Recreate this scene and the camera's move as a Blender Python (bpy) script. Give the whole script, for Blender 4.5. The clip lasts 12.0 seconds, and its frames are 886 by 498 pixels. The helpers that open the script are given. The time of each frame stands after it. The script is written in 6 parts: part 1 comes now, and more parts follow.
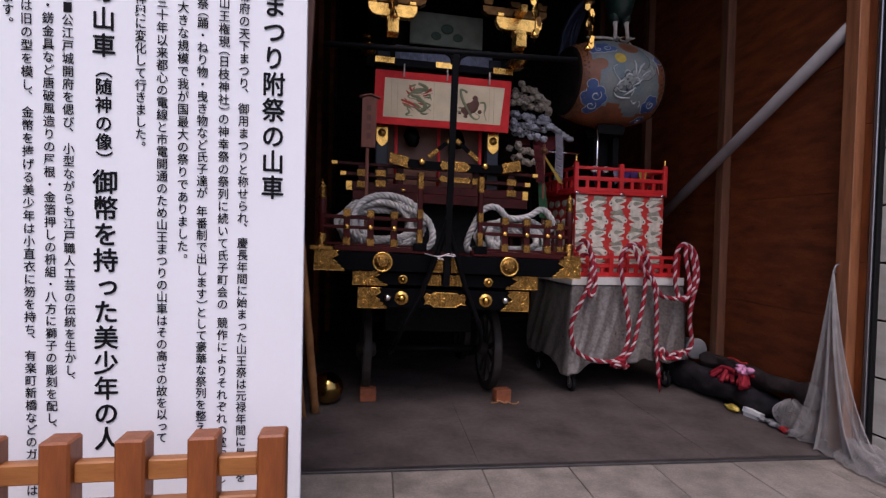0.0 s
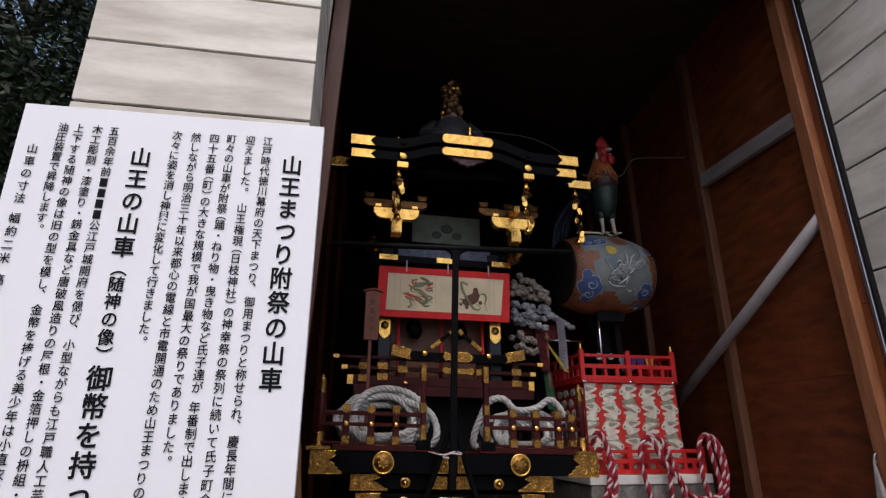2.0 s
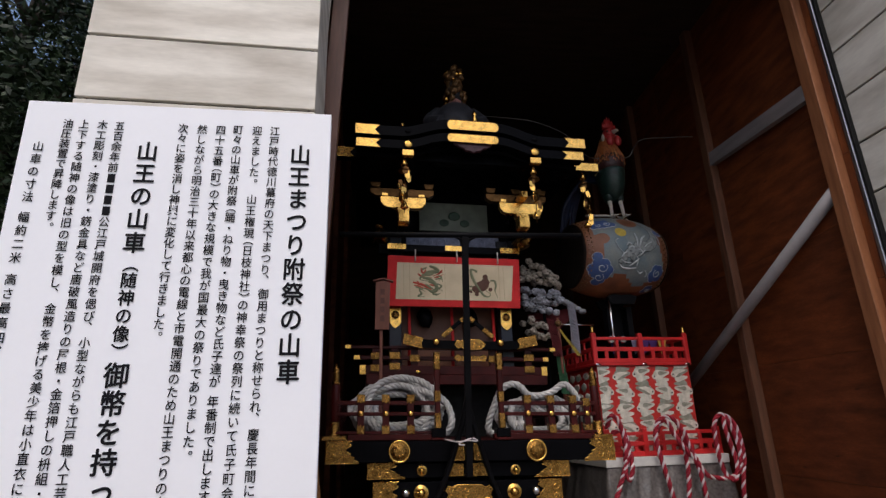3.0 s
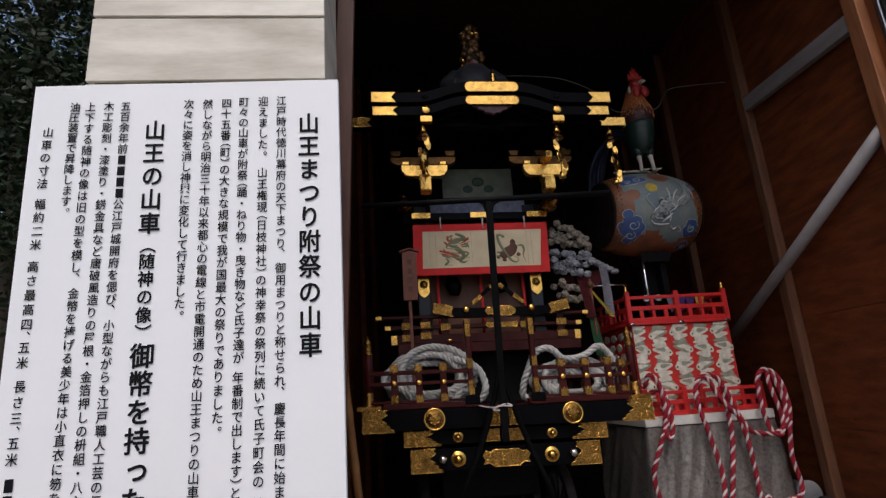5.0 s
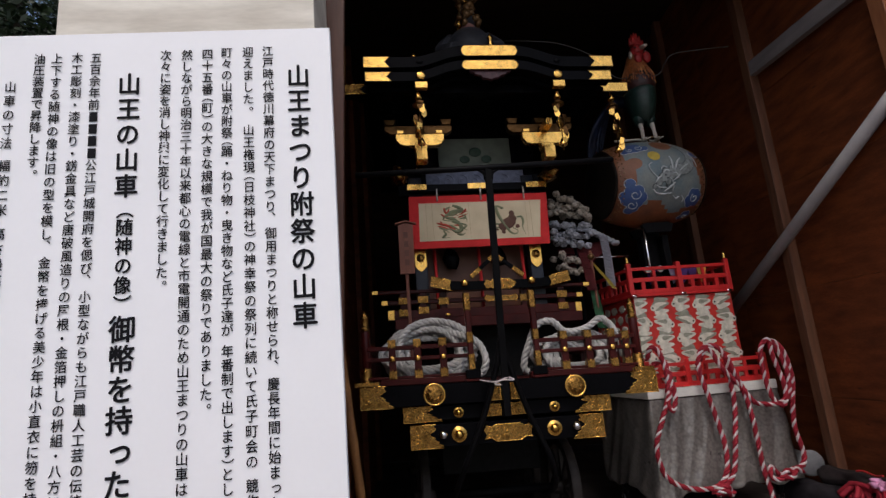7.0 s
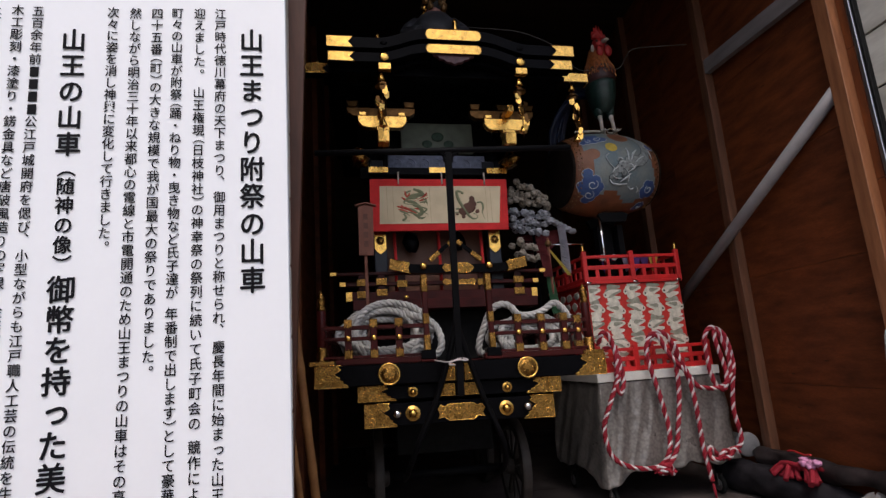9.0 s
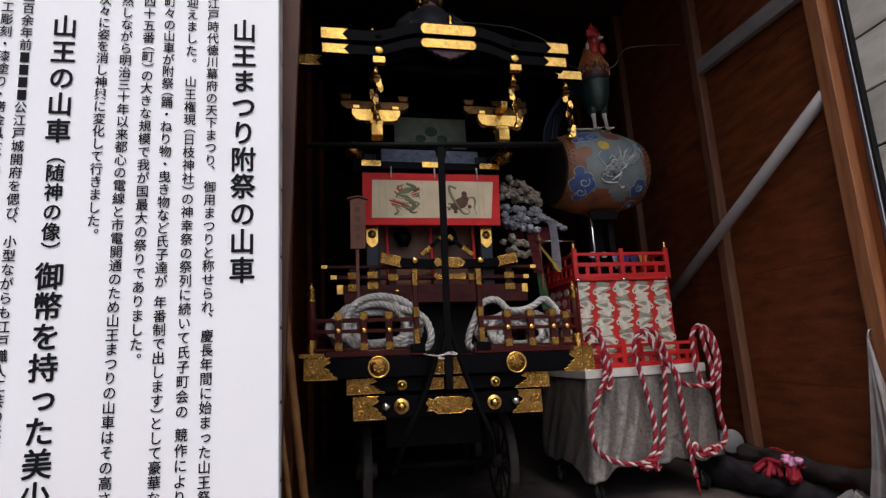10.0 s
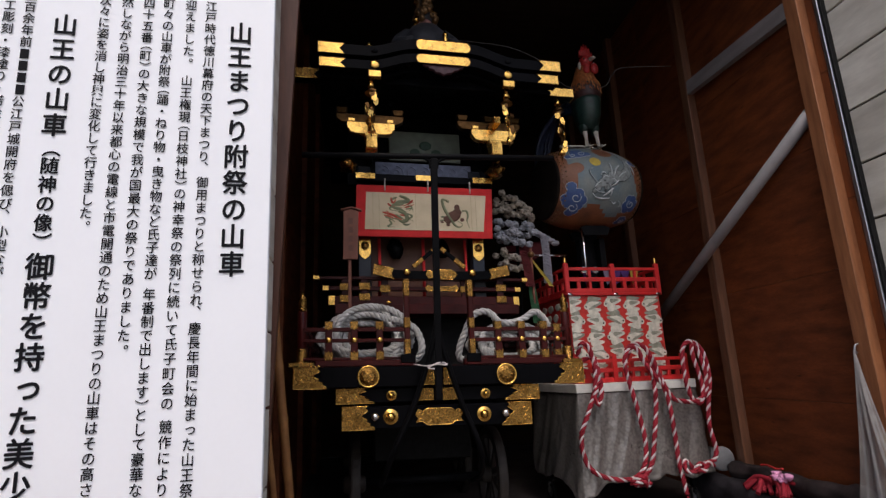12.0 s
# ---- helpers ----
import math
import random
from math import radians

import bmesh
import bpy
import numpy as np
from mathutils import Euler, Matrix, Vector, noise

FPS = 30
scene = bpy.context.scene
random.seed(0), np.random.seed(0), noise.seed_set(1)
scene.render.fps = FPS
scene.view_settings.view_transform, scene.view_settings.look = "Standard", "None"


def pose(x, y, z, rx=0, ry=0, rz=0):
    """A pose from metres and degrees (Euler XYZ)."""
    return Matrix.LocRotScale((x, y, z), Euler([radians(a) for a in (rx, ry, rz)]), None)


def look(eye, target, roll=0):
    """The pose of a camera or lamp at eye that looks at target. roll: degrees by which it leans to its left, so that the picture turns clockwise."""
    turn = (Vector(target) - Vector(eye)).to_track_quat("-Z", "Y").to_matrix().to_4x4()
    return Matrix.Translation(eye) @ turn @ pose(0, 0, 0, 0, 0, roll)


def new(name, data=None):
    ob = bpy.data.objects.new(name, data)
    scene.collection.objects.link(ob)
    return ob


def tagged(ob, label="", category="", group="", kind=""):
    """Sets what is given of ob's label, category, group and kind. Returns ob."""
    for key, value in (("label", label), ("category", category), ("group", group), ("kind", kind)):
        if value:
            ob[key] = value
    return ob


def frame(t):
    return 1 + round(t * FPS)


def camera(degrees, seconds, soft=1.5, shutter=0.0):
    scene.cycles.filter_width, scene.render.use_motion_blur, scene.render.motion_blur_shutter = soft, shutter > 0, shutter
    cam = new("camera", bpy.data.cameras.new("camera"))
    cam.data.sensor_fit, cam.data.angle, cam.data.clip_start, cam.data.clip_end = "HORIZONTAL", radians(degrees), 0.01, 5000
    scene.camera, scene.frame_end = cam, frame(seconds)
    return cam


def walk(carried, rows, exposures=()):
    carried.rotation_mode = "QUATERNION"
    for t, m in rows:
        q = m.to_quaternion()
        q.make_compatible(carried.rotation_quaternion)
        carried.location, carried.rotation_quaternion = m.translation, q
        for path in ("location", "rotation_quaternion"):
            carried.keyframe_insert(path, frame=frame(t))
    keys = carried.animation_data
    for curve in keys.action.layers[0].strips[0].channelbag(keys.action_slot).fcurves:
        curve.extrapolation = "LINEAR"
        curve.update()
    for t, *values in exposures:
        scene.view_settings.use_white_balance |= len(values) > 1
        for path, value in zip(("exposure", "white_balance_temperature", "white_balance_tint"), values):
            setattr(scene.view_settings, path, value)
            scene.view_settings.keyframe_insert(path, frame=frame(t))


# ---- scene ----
cam = camera(79.2, 12.0, soft=1.35, shutter=0.6)
PATH = [  # seconds, x, y, z, tilt, lean, heading
    (0, -0.527, -3.222, 1.431, 88.58, -1.44, -6.96),
    (0.5, -0.502, -3.226, 1.442, 88.30, -1.46, -6.36),
    (1, -0.509, -3.218, 1.443, 89.88, -1.47, -6.45),
    (1.5, -0.519, -3.197, 1.408, 102.08, -0.64, -6.57),
    (2, -0.526, -3.200, 1.415, 109.01, -0.10, -6.50),
    (2.5, -0.543, -3.192, 1.416, 108.36, 0.58, -6.10),
    (3, -0.555, -3.166, 1.413, 107.86, 1.50, -5.43),
    (5, -0.510, -3.097, 1.408, 104.87, 3.77, -1.39),
    (5.5, -0.508, -3.066, 1.406, 103.99, 4.07, -0.62),
    (6, -0.504, -3.035, 1.408, 103.04, 4.37, -0.04),
    (6.5, -0.529, -2.991, 1.401, 102.69, 4.65, -0.66),
    (7, -0.542, -2.953, 1.395, 102.51, 4.55, -1.95),
    (9, -0.497, -2.972, 1.318, 101.32, 3.87, -5.86),
    (9.5, -0.491, -2.984, 1.315, 100.80, 3.45, -6.43),
    (10, -0.487, -2.987, 1.309, 100.76, 3.04, -6.80),
    (10.5, -0.485, -2.988, 1.310, 101.04, 2.61, -7.01),
    (11, -0.483, -2.988, 1.304, 101.59, 2.24, -7.27),
    (11.5, -0.478, -2.992, 1.276, 102.36, 2.27, -7.40),
    (12, -0.469, -3.001, 1.232, 102.95, 2.40, -7.48),
]
walk(cam, [(t, pose(x, y, z, a, b, c)) for t, x, y, z, a, b, c in PATH],
     exposures=[(0, 0.05, 6120, 24), (1.0, 0.12, 6170, 23), (2.2, 0.11, 6320, 14), (6, -0.02, 6400, 12), (9, 0.18, 6390, 13), (12, 0.19, 6390, 13)])

# ---- light: an overcast day, the open front of the shed faces the sky ----
world = bpy.data.worlds.new("sky")
scene.world = world
world.use_nodes = True
sky = world.node_tree.nodes.new("ShaderNodeTexSky")
sky.sky_type, sky.sun_disc = "NISHITA", False
sky.sun_elevation, sky.sun_rotation = radians(57), radians(188)
sky.dust_density = 4.0
world.node_tree.links.new(sky.outputs[0], world.node_tree.nodes["Background"].inputs[0])
world.node_tree.nodes["Background"].inputs[1].default_value = 0.16
sun = new("sun", bpy.data.lights.new("sun", "SUN"))
sun.data.energy, sun.data.angle, sun.data.color = 0.9, radians(25), (1, 0.97, 0.93)
sun.matrix_world = look((-0.8, -6, 9.5), (0, 0, 0))


# ---- materials ----
def mat(name, col, rough=0.5, metal=0.0, var=0.15, scale=8.0, bump=0.1, bscale=60.0, col2=None, stretch=(1, 1, 1),
        obj=True, emb=None, spec=0.5, coat=0.0, rand=0.0):
    m = bpy.data.materials.new(name)
    m.use_nodes = True
    n, l = m.node_tree.nodes, m.node_tree.links
    b = n["Principled BSDF"]
    b.inputs["Roughness"].default_value, b.inputs["Metallic"].default_value = rough, metal
    b.inputs["Specular IOR Level"].default_value = spec
    b.inputs["Coat Weight"].default_value = coat
    tc, mp = n.new("ShaderNodeTexCoord"), n.new("ShaderNodeMapping")
    mp.inputs["Scale"].default_value = stretch
    l.new(tc.outputs["Object"], mp.inputs[0])
    if rand:
        # every board or slab has its own grain
        who, far = n.new("ShaderNodeObjectInfo"), n.new("ShaderNodeMath")
        far.operation = "MULTIPLY"
        far.inputs[1].default_value = 40.0
        l.new(who.outputs["Random"], far.inputs[0]), l.new(far.outputs[0], mp.inputs["Location"])
    big, fine = n.new("ShaderNodeTexNoise"), n.new("ShaderNodeTexNoise")
    big.inputs["Scale"].default_value, fine.inputs["Scale"].default_value = scale, bscale
    big.inputs["Detail"].default_value, fine.inputs["Detail"].default_value = 5, 4
    l.new(mp.outputs[0], big.inputs[0]), l.new(mp.outputs[0], fine.inputs[0])
    ramp = n.new("ShaderNodeMix")
    ramp.data_type = "RGBA"
    c2 = col2 or tuple(c * (1 - var * 2) for c in col)
    ramp.inputs[6].default_value, ramp.inputs[7].default_value = (*col, 1), (*c2, 1)
    fac = n.new("ShaderNodeMapRange")
    fac.inputs[1].default_value, fac.inputs[2].default_value = 0.35, 0.7
    l.new(big.outputs[0], fac.inputs[0]), l.new(fac.outputs[0], ramp.inputs[0])
    mul = n.new("ShaderNodeMix")
    mul.data_type, mul.blend_type = "RGBA", "MULTIPLY"
    mul.inputs[0].default_value = 1.0
    tone = n.new("ShaderNodeMapRange")
    tone.inputs[3].default_value, tone.inputs[4].default_value = 1 - var, 1 + var
    l.new(fine.outputs[0], tone.inputs[0])
    l.new(ramp.outputs[2], mul.inputs[6]), l.new(tone.outputs[0], mul.inputs[7])
    last = mul.outputs[2]
    if rand:
        info, rr, mm = n.new("ShaderNodeObjectInfo"), n.new("ShaderNodeMapRange"), n.new("ShaderNodeMix")
        rr.inputs[3].default_value, rr.inputs[4].default_value = 1 - rand, 1 + rand
        mm.data_type, mm.blend_type = "RGBA", "MULTIPLY"
        mm.inputs[0].default_value = 1.0
        l.new(info.outputs["Random"], rr.inputs[0]), l.new(last, mm.inputs[6]), l.new(rr.outputs[0], mm.inputs[7])
        last = mm.outputs[2]
    l.new(last, b.inputs["Base Color"])
    rr2 = n.new("ShaderNodeMapRange")
    rr2.inputs[3].default_value, rr2.inputs[4].default_value = max(rough - 0.1, 0.02), min(rough + 0.12, 1)
    l.new(big.outputs[0], rr2.inputs[0]), l.new(rr2.outputs[0], b.inputs["Roughness"])
    bp = n.new("ShaderNodeBump")
    bp.inputs["Strength"].default_value, bp.inputs["Distance"].default_value = bump, 0.004
    src = fine.outputs[0]
    if emb:
        v = n.new("ShaderNodeTexVoronoi")
        v.feature = "SMOOTH_F1"
        v.inputs["Scale"].default_value = emb[0]
        l.new(mp.outputs[0], v.inputs[0])
        src = v.outputs[0]
        bp.inputs["Distance"].default_value = 0.006
        # chased or embossed lines go dark: shade of the relief put into the colour
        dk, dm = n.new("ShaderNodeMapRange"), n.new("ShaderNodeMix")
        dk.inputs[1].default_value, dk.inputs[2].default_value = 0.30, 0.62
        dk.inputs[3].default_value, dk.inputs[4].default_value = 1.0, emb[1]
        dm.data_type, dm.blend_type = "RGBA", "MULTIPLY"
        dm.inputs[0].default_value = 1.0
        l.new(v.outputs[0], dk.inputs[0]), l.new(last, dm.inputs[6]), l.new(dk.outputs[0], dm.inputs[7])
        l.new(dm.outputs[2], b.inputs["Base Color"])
    l.new(src, bp.inputs["Height"]), l.new(bp.outputs[0], b.inputs["Normal"])
    return m


GOLD = mat("gold_plate", (0.93, 0.54, 0.13), 0.24, 1.0, 0.14, 24, 0.25, 120)
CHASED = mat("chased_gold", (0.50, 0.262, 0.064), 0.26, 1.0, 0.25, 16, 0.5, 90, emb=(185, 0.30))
LACQUER = mat("black_lacquer", (0.0035, 0.0035, 0.0045), 0.24, 0, 0.2, 6, 0.05, 40, spec=0.035)
BLUEBLACK = mat("blue_black_lacquer", (0.010, 0.014, 0.026), 0.35, 0, 0.2, 6, 0.05, 40, spec=0.3)
MAROON = mat("maroon_lacquer", (0.050, 0.0065, 0.006), 0.32, 0, 0.25, 7, 0.06, 50, spec=0.14)
REDWOOD = mat("red_paint", (0.55, 0.02, 0.02), 0.4, 0, 0.12, 9, 0.08, 60)
REDCLOTH = mat("red_cloth", (0.62, 0.02, 0.02), 0.8, 0, 0.1, 12, 0.3, 400)
CREAM = mat("cream_silk", (0.66, 0.56, 0.38), 0.7, 0, 0.10, 5, 0.25, 300, col2=(0.52, 0.43, 0.28))
WHITEROPE = mat("white_rope", (0.54, 0.53, 0.51), 0.85, 0, 0.15, 12, 0.5, 250, col2=(0.34, 0.33, 0.32))
ROPERED = mat("rope_red", (0.29, 0.005, 0.019), 0.75, 0, 0.15, 14, 0.5, 300)
ROPEWHITE = mat("rope_white", (0.62, 0.55, 0.55), 0.8, 0, 0.12, 14, 0.5, 300)
PLY = mat("plywood", (0.150, 0.036, 0.0085), 0.6, 0, 0.35, 3.0, 0.15, 30, col2=(0.066, 0.0155, 0.0035), stretch=(1, 1, 4), rand=0.12, spec=0.3)
TIMBER = mat("orange_timber", (0.31, 0.122, 0.050), 0.5, 0, 0.25, 5, 0.15, 40, col2=(0.19, 0.068, 0.026), stretch=(5, 5, 0.6))
FENCEWOOD = mat("varnished_cedar", (0.29, 0.082, 0.016), 0.42, 0, 0.2, 6, 0.15, 40, col2=(0.18, 0.045, 0.009), stretch=(5, 5, 0.7))
MAROONCLOTH = mat("maroon_cloth", (0.12, 0.008, 0.012), 0.8, 0, 0.2, 12, 0.3, 200)
GREYTHREAD = mat("grey_green_thread", (0.34, 0.34, 0.27), 0.45, 0.15, 0.25, 26, 0.5, 200, col2=(0.20, 0.20, 0.15))
RAILWOOD = mat("varnished_rail", (0.38, 0.145, 0.034), 0.42, 0, 0.2, 6, 0.15, 40, col2=(0.25, 0.085, 0.018), stretch=(0.7, 5, 5))
CLAD = mat("weathered_white_board", (0.72, 0.685, 0.60), 0.65, 0, 0.10, 2.2, 0.15, 25, col2=(0.45, 0.41, 0.34), stretch=(0.7, 0.7, 3), rand=0.06)
SIGNWHITE = mat("white_sign_board", (0.83, 0.84, 0.86), 0.5, 0, 0.015, 3, 0.02, 60)
INK = mat("black_lettering", (0.008, 0.008, 0.010), 0.7, 0, 0.1, 20, 0.02, 60, spec=0.1)
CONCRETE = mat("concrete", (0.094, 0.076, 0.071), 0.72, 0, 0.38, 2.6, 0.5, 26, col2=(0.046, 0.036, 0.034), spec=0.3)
PAVING = mat("stone_paving", (0.25, 0.215, 0.184), 0.8, 0, 0.36, 5.5, 0.4, 70, col2=(0.14, 0.12, 0.102), rand=0.08)
EARTH = mat("grey_ground", (0.22, 0.20, 0.18), 0.9, 0, 0.2, 0.8, 0.4, 30)
STEEL = mat("dull_steel", (0.45, 0.45, 0.47), 0.35, 1.0, 0.1, 10, 0.05, 60)
CHROME = mat("chrome", (0.75, 0.75, 0.78), 0.12, 1.0, 0.05, 10, 0.02, 60)
IRON = mat("black_iron", (0.005, 0.005, 0.006), 0.5, 0.0, 0.2, 10, 0.1, 60, spec=0.08)
# rubber of seal and tyres; also the painted-in shade inside the float
RUBBERSHADE = mat("black_rubber_and_shade", (0.010, 0.010, 0.010), 0.7, 0, 0.2, 20, 0.1, 90, spec=0.15)
PIPEGREY = mat("grey_pipe", (0.27, 0.245, 0.245), 0.5, 0, 0.1, 5, 0.08, 40)
BEAMGREY = mat("grey_timber", (0.21, 0.185, 0.18), 0.6, 0, 0.15, 4, 0.1, 40, stretch=(3, 0.6, 3))
BAMBOO = mat("bamboo", (0.36, 0.17, 0.06), 0.38, 0, 0.2, 8, 0.08, 40, col2=(0.22, 0.095, 0.035))
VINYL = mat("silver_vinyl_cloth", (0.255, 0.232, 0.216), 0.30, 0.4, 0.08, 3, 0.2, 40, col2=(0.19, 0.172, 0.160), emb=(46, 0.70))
WHITEBOARD = mat("pale_table_edge", (0.62, 0.60, 0.56), 0.6, 0, 0.1, 4, 0.08, 40)
BROCADE = mat("red_brocade", (0.52, 0.022, 0.014), 0.6, 0, 0.12, 25, 0.3, 300)
SILVERTHREAD = mat("silver_brocade", (0.74, 0.70, 0.60), 0.42, 0.15, 0.2, 22, 0.5, 180, col2=(0.46, 0.45, 0.37))
DRUMBLUE = mat("drum_blue_grey", (0.115, 0.165, 0.19), 0.5, 0, 0.25, 6, 0.15, 60, col2=(0.20, 0.215, 0.20))
DRUMORANGE = mat("drum_umber", (0.22, 0.078, 0.03), 0.5, 0, 0.25, 6, 0.15, 60, col2=(0.12, 0.045, 0.022))
CLOUDBLUE = mat("cloud_blue", (0.03, 0.065, 0.21), 0.5, 0, 0.25, 12, 0.1, 60, col2=(0.05, 0.10, 0.22))
PALEPAINT = mat("pale_paint", (0.50, 0.54, 0.56), 0.5, 0, 0.2, 30, 0.1, 80)
YELLOW = mat("yellow_paint", (0.55, 0.40, 0.06), 0.5, 0, 0.15, 20, 0.1, 80)
DARKROLL = mat("dark_brown_cover", (0.030, 0.021, 0.021), 0.75, 0, 0.3, 9, 0.5, 40, spec=0.25)
BRASS = mat("brass", (0.42, 0.27, 0.08), 0.12, 1.0, 0.15, 10, 0.05, 60)
HIDE = mat("drum_hide", (0.012, 0.008, 0.006), 0.7, 0, 0.3, 8, 0.1, 60, spec=0.15)
COMB = mat("comb_red", (0.42, 0.02, 0.02), 0.5, 0, 0.15, 20, 0.2, 90)
HACKLE = mat("hackle_orange", (0.42, 0.12, 0.03), 0.55, 0, 0.35, 30, 0.4, 120, stretch=(3, 3, 0.5))
HACKLEPALE = mat("hackle_amber", (0.55, 0.22, 0.06), 0.5, 0, 0.3, 30, 0.4, 120, stretch=(3, 3, 0.5))
BREAST = mat("dark_red_breast", (0.055, 0.015, 0.014), 0.5, 0, 0.3, 30, 0.3, 90)
# bronze of chains and rims; also darkened gilt for the shaded bracket arms
BRONZESHADE = mat("bronze_and_shaded_gilt", (0.13, 0.065, 0.023), 0.3, 1.0, 0.25, 20, 0.3, 90)
DRAGONGREY = mat("dragon_grey", (0.27, 0.30, 0.30), 0.5, 0, 0.3, 40, 0.2, 80)
SCALEEDGE = mat("dark_blue_outline", (0.04, 0.05, 0.055), 0.5, 0, 0.2, 20, 0.1, 80)
PLUME = mat("dark_green_plume", (0.012, 0.035, 0.028), 0.45, 0, 0.3, 20, 0.3, 90)
TAILBLUE = mat("dark_blue_plume", (0.015, 0.025, 0.06), 0.45, 0, 0.3, 20, 0.3, 90)
BONE = mat("pale_bone", (0.55, 0.50, 0.44), 0.6, 0, 0.1, 20, 0.1, 90)
ROBE = mat("dark_robe", (0.035, 0.036, 0.045), 0.55, 0, 0.3, 14, 0.4, 60)
FACE = mat("pink_paint", (0.42, 0.20, 0.17), 0.6, 0, 0.1, 12, 0.1, 80)
HATGOLD = mat("dull_gold_hat", (0.22, 0.115, 0.042), 0.42, 0.5, 0.35, 25, 0.5, 60)
BLUECLOTH = mat("blue_grey_brocade", (0.14, 0.16, 0.24), 0.65, 0, 0.2, 25, 0.4, 120)
GREENCLOTH = mat("grey_green_panel", (0.12, 0.14, 0.11), 0.7, 0, 0.15, 10, 0.2, 120)
CREST = mat("dark_green_crest", (0.01, 0.04, 0.02), 0.6, 0, 0.2, 20, 0.1, 90)
BROWNPANEL = mat("brown_panel", (0.16, 0.055, 0.025), 0.5, 0, 0.2, 6, 0.1, 60)
PLACARD = mat("reddish_placard_wood", (0.17, 0.052, 0.028), 0.6, 0, 0.15, 8, 0.1, 60, stretch=(5, 5, 0.7))
PETALW = mat("white_paper_flower", (0.36, 0.37, 0.41), 0.8, 0, 0.15, 20, 0.3, 90)
PETALC = mat("cream_paper_flower", (0.38, 0.33, 0.27), 0.8, 0, 0.15, 20, 0.3, 90)
GREENFLAG = mat("green_cloth", (0.02, 0.10, 0.04), 0.8, 0, 0.15, 10, 0.3, 200)
PURPLE = mat("purple_cloth", (0.08, 0.03, 0.18), 0.8, 0, 0.15, 10, 0.3, 200)
LILAC = mat("lilac_cloth", (0.35, 0.33, 0.50), 0.8, 0, 0.15, 10, 0.3, 200)
BLACKCLOTH = mat("black_nylon", (0.020, 0.017, 0.021), 0.6, 0, 0.35, 9, 0.6, 40, spec=0.3)
PINK = mat("pink_ribbon", (0.70, 0.30, 0.50), 0.7, 0, 0.15, 20, 0.3, 90)
PAPER = mat("white_paper", (0.66, 0.66, 0.66), 0.8, 0, 0.06, 8, 0.1, 90)
NET = mat("grey_netting", (0.40, 0.375, 0.36), 0.8, 0, 0.15, 10, 0.1, 90)
GREYPLASTIC = mat("grey_plastic", (0.20, 0.20, 0.21), 0.5, 0, 0.15, 10, 0.1, 60)
CHOCKWOOD = mat("chock_wood", (0.26, 0.075, 0.028), 0.7, 0, 0.25, 10, 0.2, 60)
BARK = mat("bark", (0.06, 0.045, 0.03), 0.9, 0, 0.3, 6, 0.8, 25, stretch=(3, 3, 0.5))
LEAF = mat("leaf", (0.020, 0.040, 0.012), 0.5, 0, 0.5, 2.5, 0.1, 30, col2=(0.008, 0.017, 0.006), spec=0.3)
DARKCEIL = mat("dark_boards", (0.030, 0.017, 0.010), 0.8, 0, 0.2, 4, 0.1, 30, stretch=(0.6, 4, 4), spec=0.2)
DARKSTRIP = mat("dark_threshold", (0.05, 0.045, 0.045), 0.5, 0.2, 0.2, 8, 0.1, 60)
# brighter copy of the plywood: daylight on the jamb put into the colour
JAMBPLY = mat("lit_plywood_edge", (0.23, 0.060, 0.012), 0.5, 0, 0.3, 4.0, 0.15, 30, col2=(0.12, 0.028, 0.006), stretch=(3, 3, 0.7))
PALESTREAM = mat("pale_grey_cloth", (0.30, 0.29, 0.34), 0.8, 0, 0.15, 10, 0.3, 200)
STUDWOOD = mat("brown_stud_wood", (0.145, 0.060, 0.030), 0.55, 0, 0.25, 5, 0.15, 40, col2=(0.085, 0.033, 0.016), stretch=(5, 5, 0.6))
CABLEGREY = mat("dull_grey_cable", (0.085, 0.080, 0.080), 0.5, 0, 0.1, 8, 0.05, 60)
JAMBWOOD = mat("dark_jamb_wood", (0.11, 0.042, 0.024), 0.5, 0, 0.25, 5, 0.15, 40, col2=(0.06, 0.022, 0.013), stretch=(5, 5, 0.6))
WHEELWOOD = mat("worn_wheel_wood", (0.040, 0.032, 0.027), 0.6, 0, 0.3, 8, 0.2, 50, spec=0.3)
PLACARDINK = mat("faded_ink", (0.10, 0.03, 0.015), 0.6, 0, 0.1, 20, 0.02, 60)


def knots(m):
    """Sparse dark knots in a board."""
    n, l = m.node_tree.nodes, m.node_tree.links
    b = n["Principled BSDF"]
    was = b.inputs["Base Color"].links[0].from_socket
    where = next(k for k in n if k.bl_idname == "ShaderNodeMapping").outputs[0]
    v, rng, mix = n.new("ShaderNodeTexVoronoi"), n.new("ShaderNodeMapRange"), n.new("ShaderNodeMix")
    v.inputs["Scale"].default_value = 2.6
    rng.inputs[1].default_value, rng.inputs[2].default_value = 0.02, 0.09
    rng.inputs[3].default_value, rng.inputs[4].default_value = 0.35, 1.0
    mix.data_type, mix.blend_type = "RGBA", "MULTIPLY"
    mix.inputs[0].default_value = 1.0
    l.new(where, v.inputs[0]), l.new(v.outputs[0], rng.inputs[0])
    l.new(was, mix.inputs[6]), l.new(rng.outputs[0], mix.inputs[7]), l.new(mix.outputs[2], b.inputs["Base Color"])


knots(PLY)


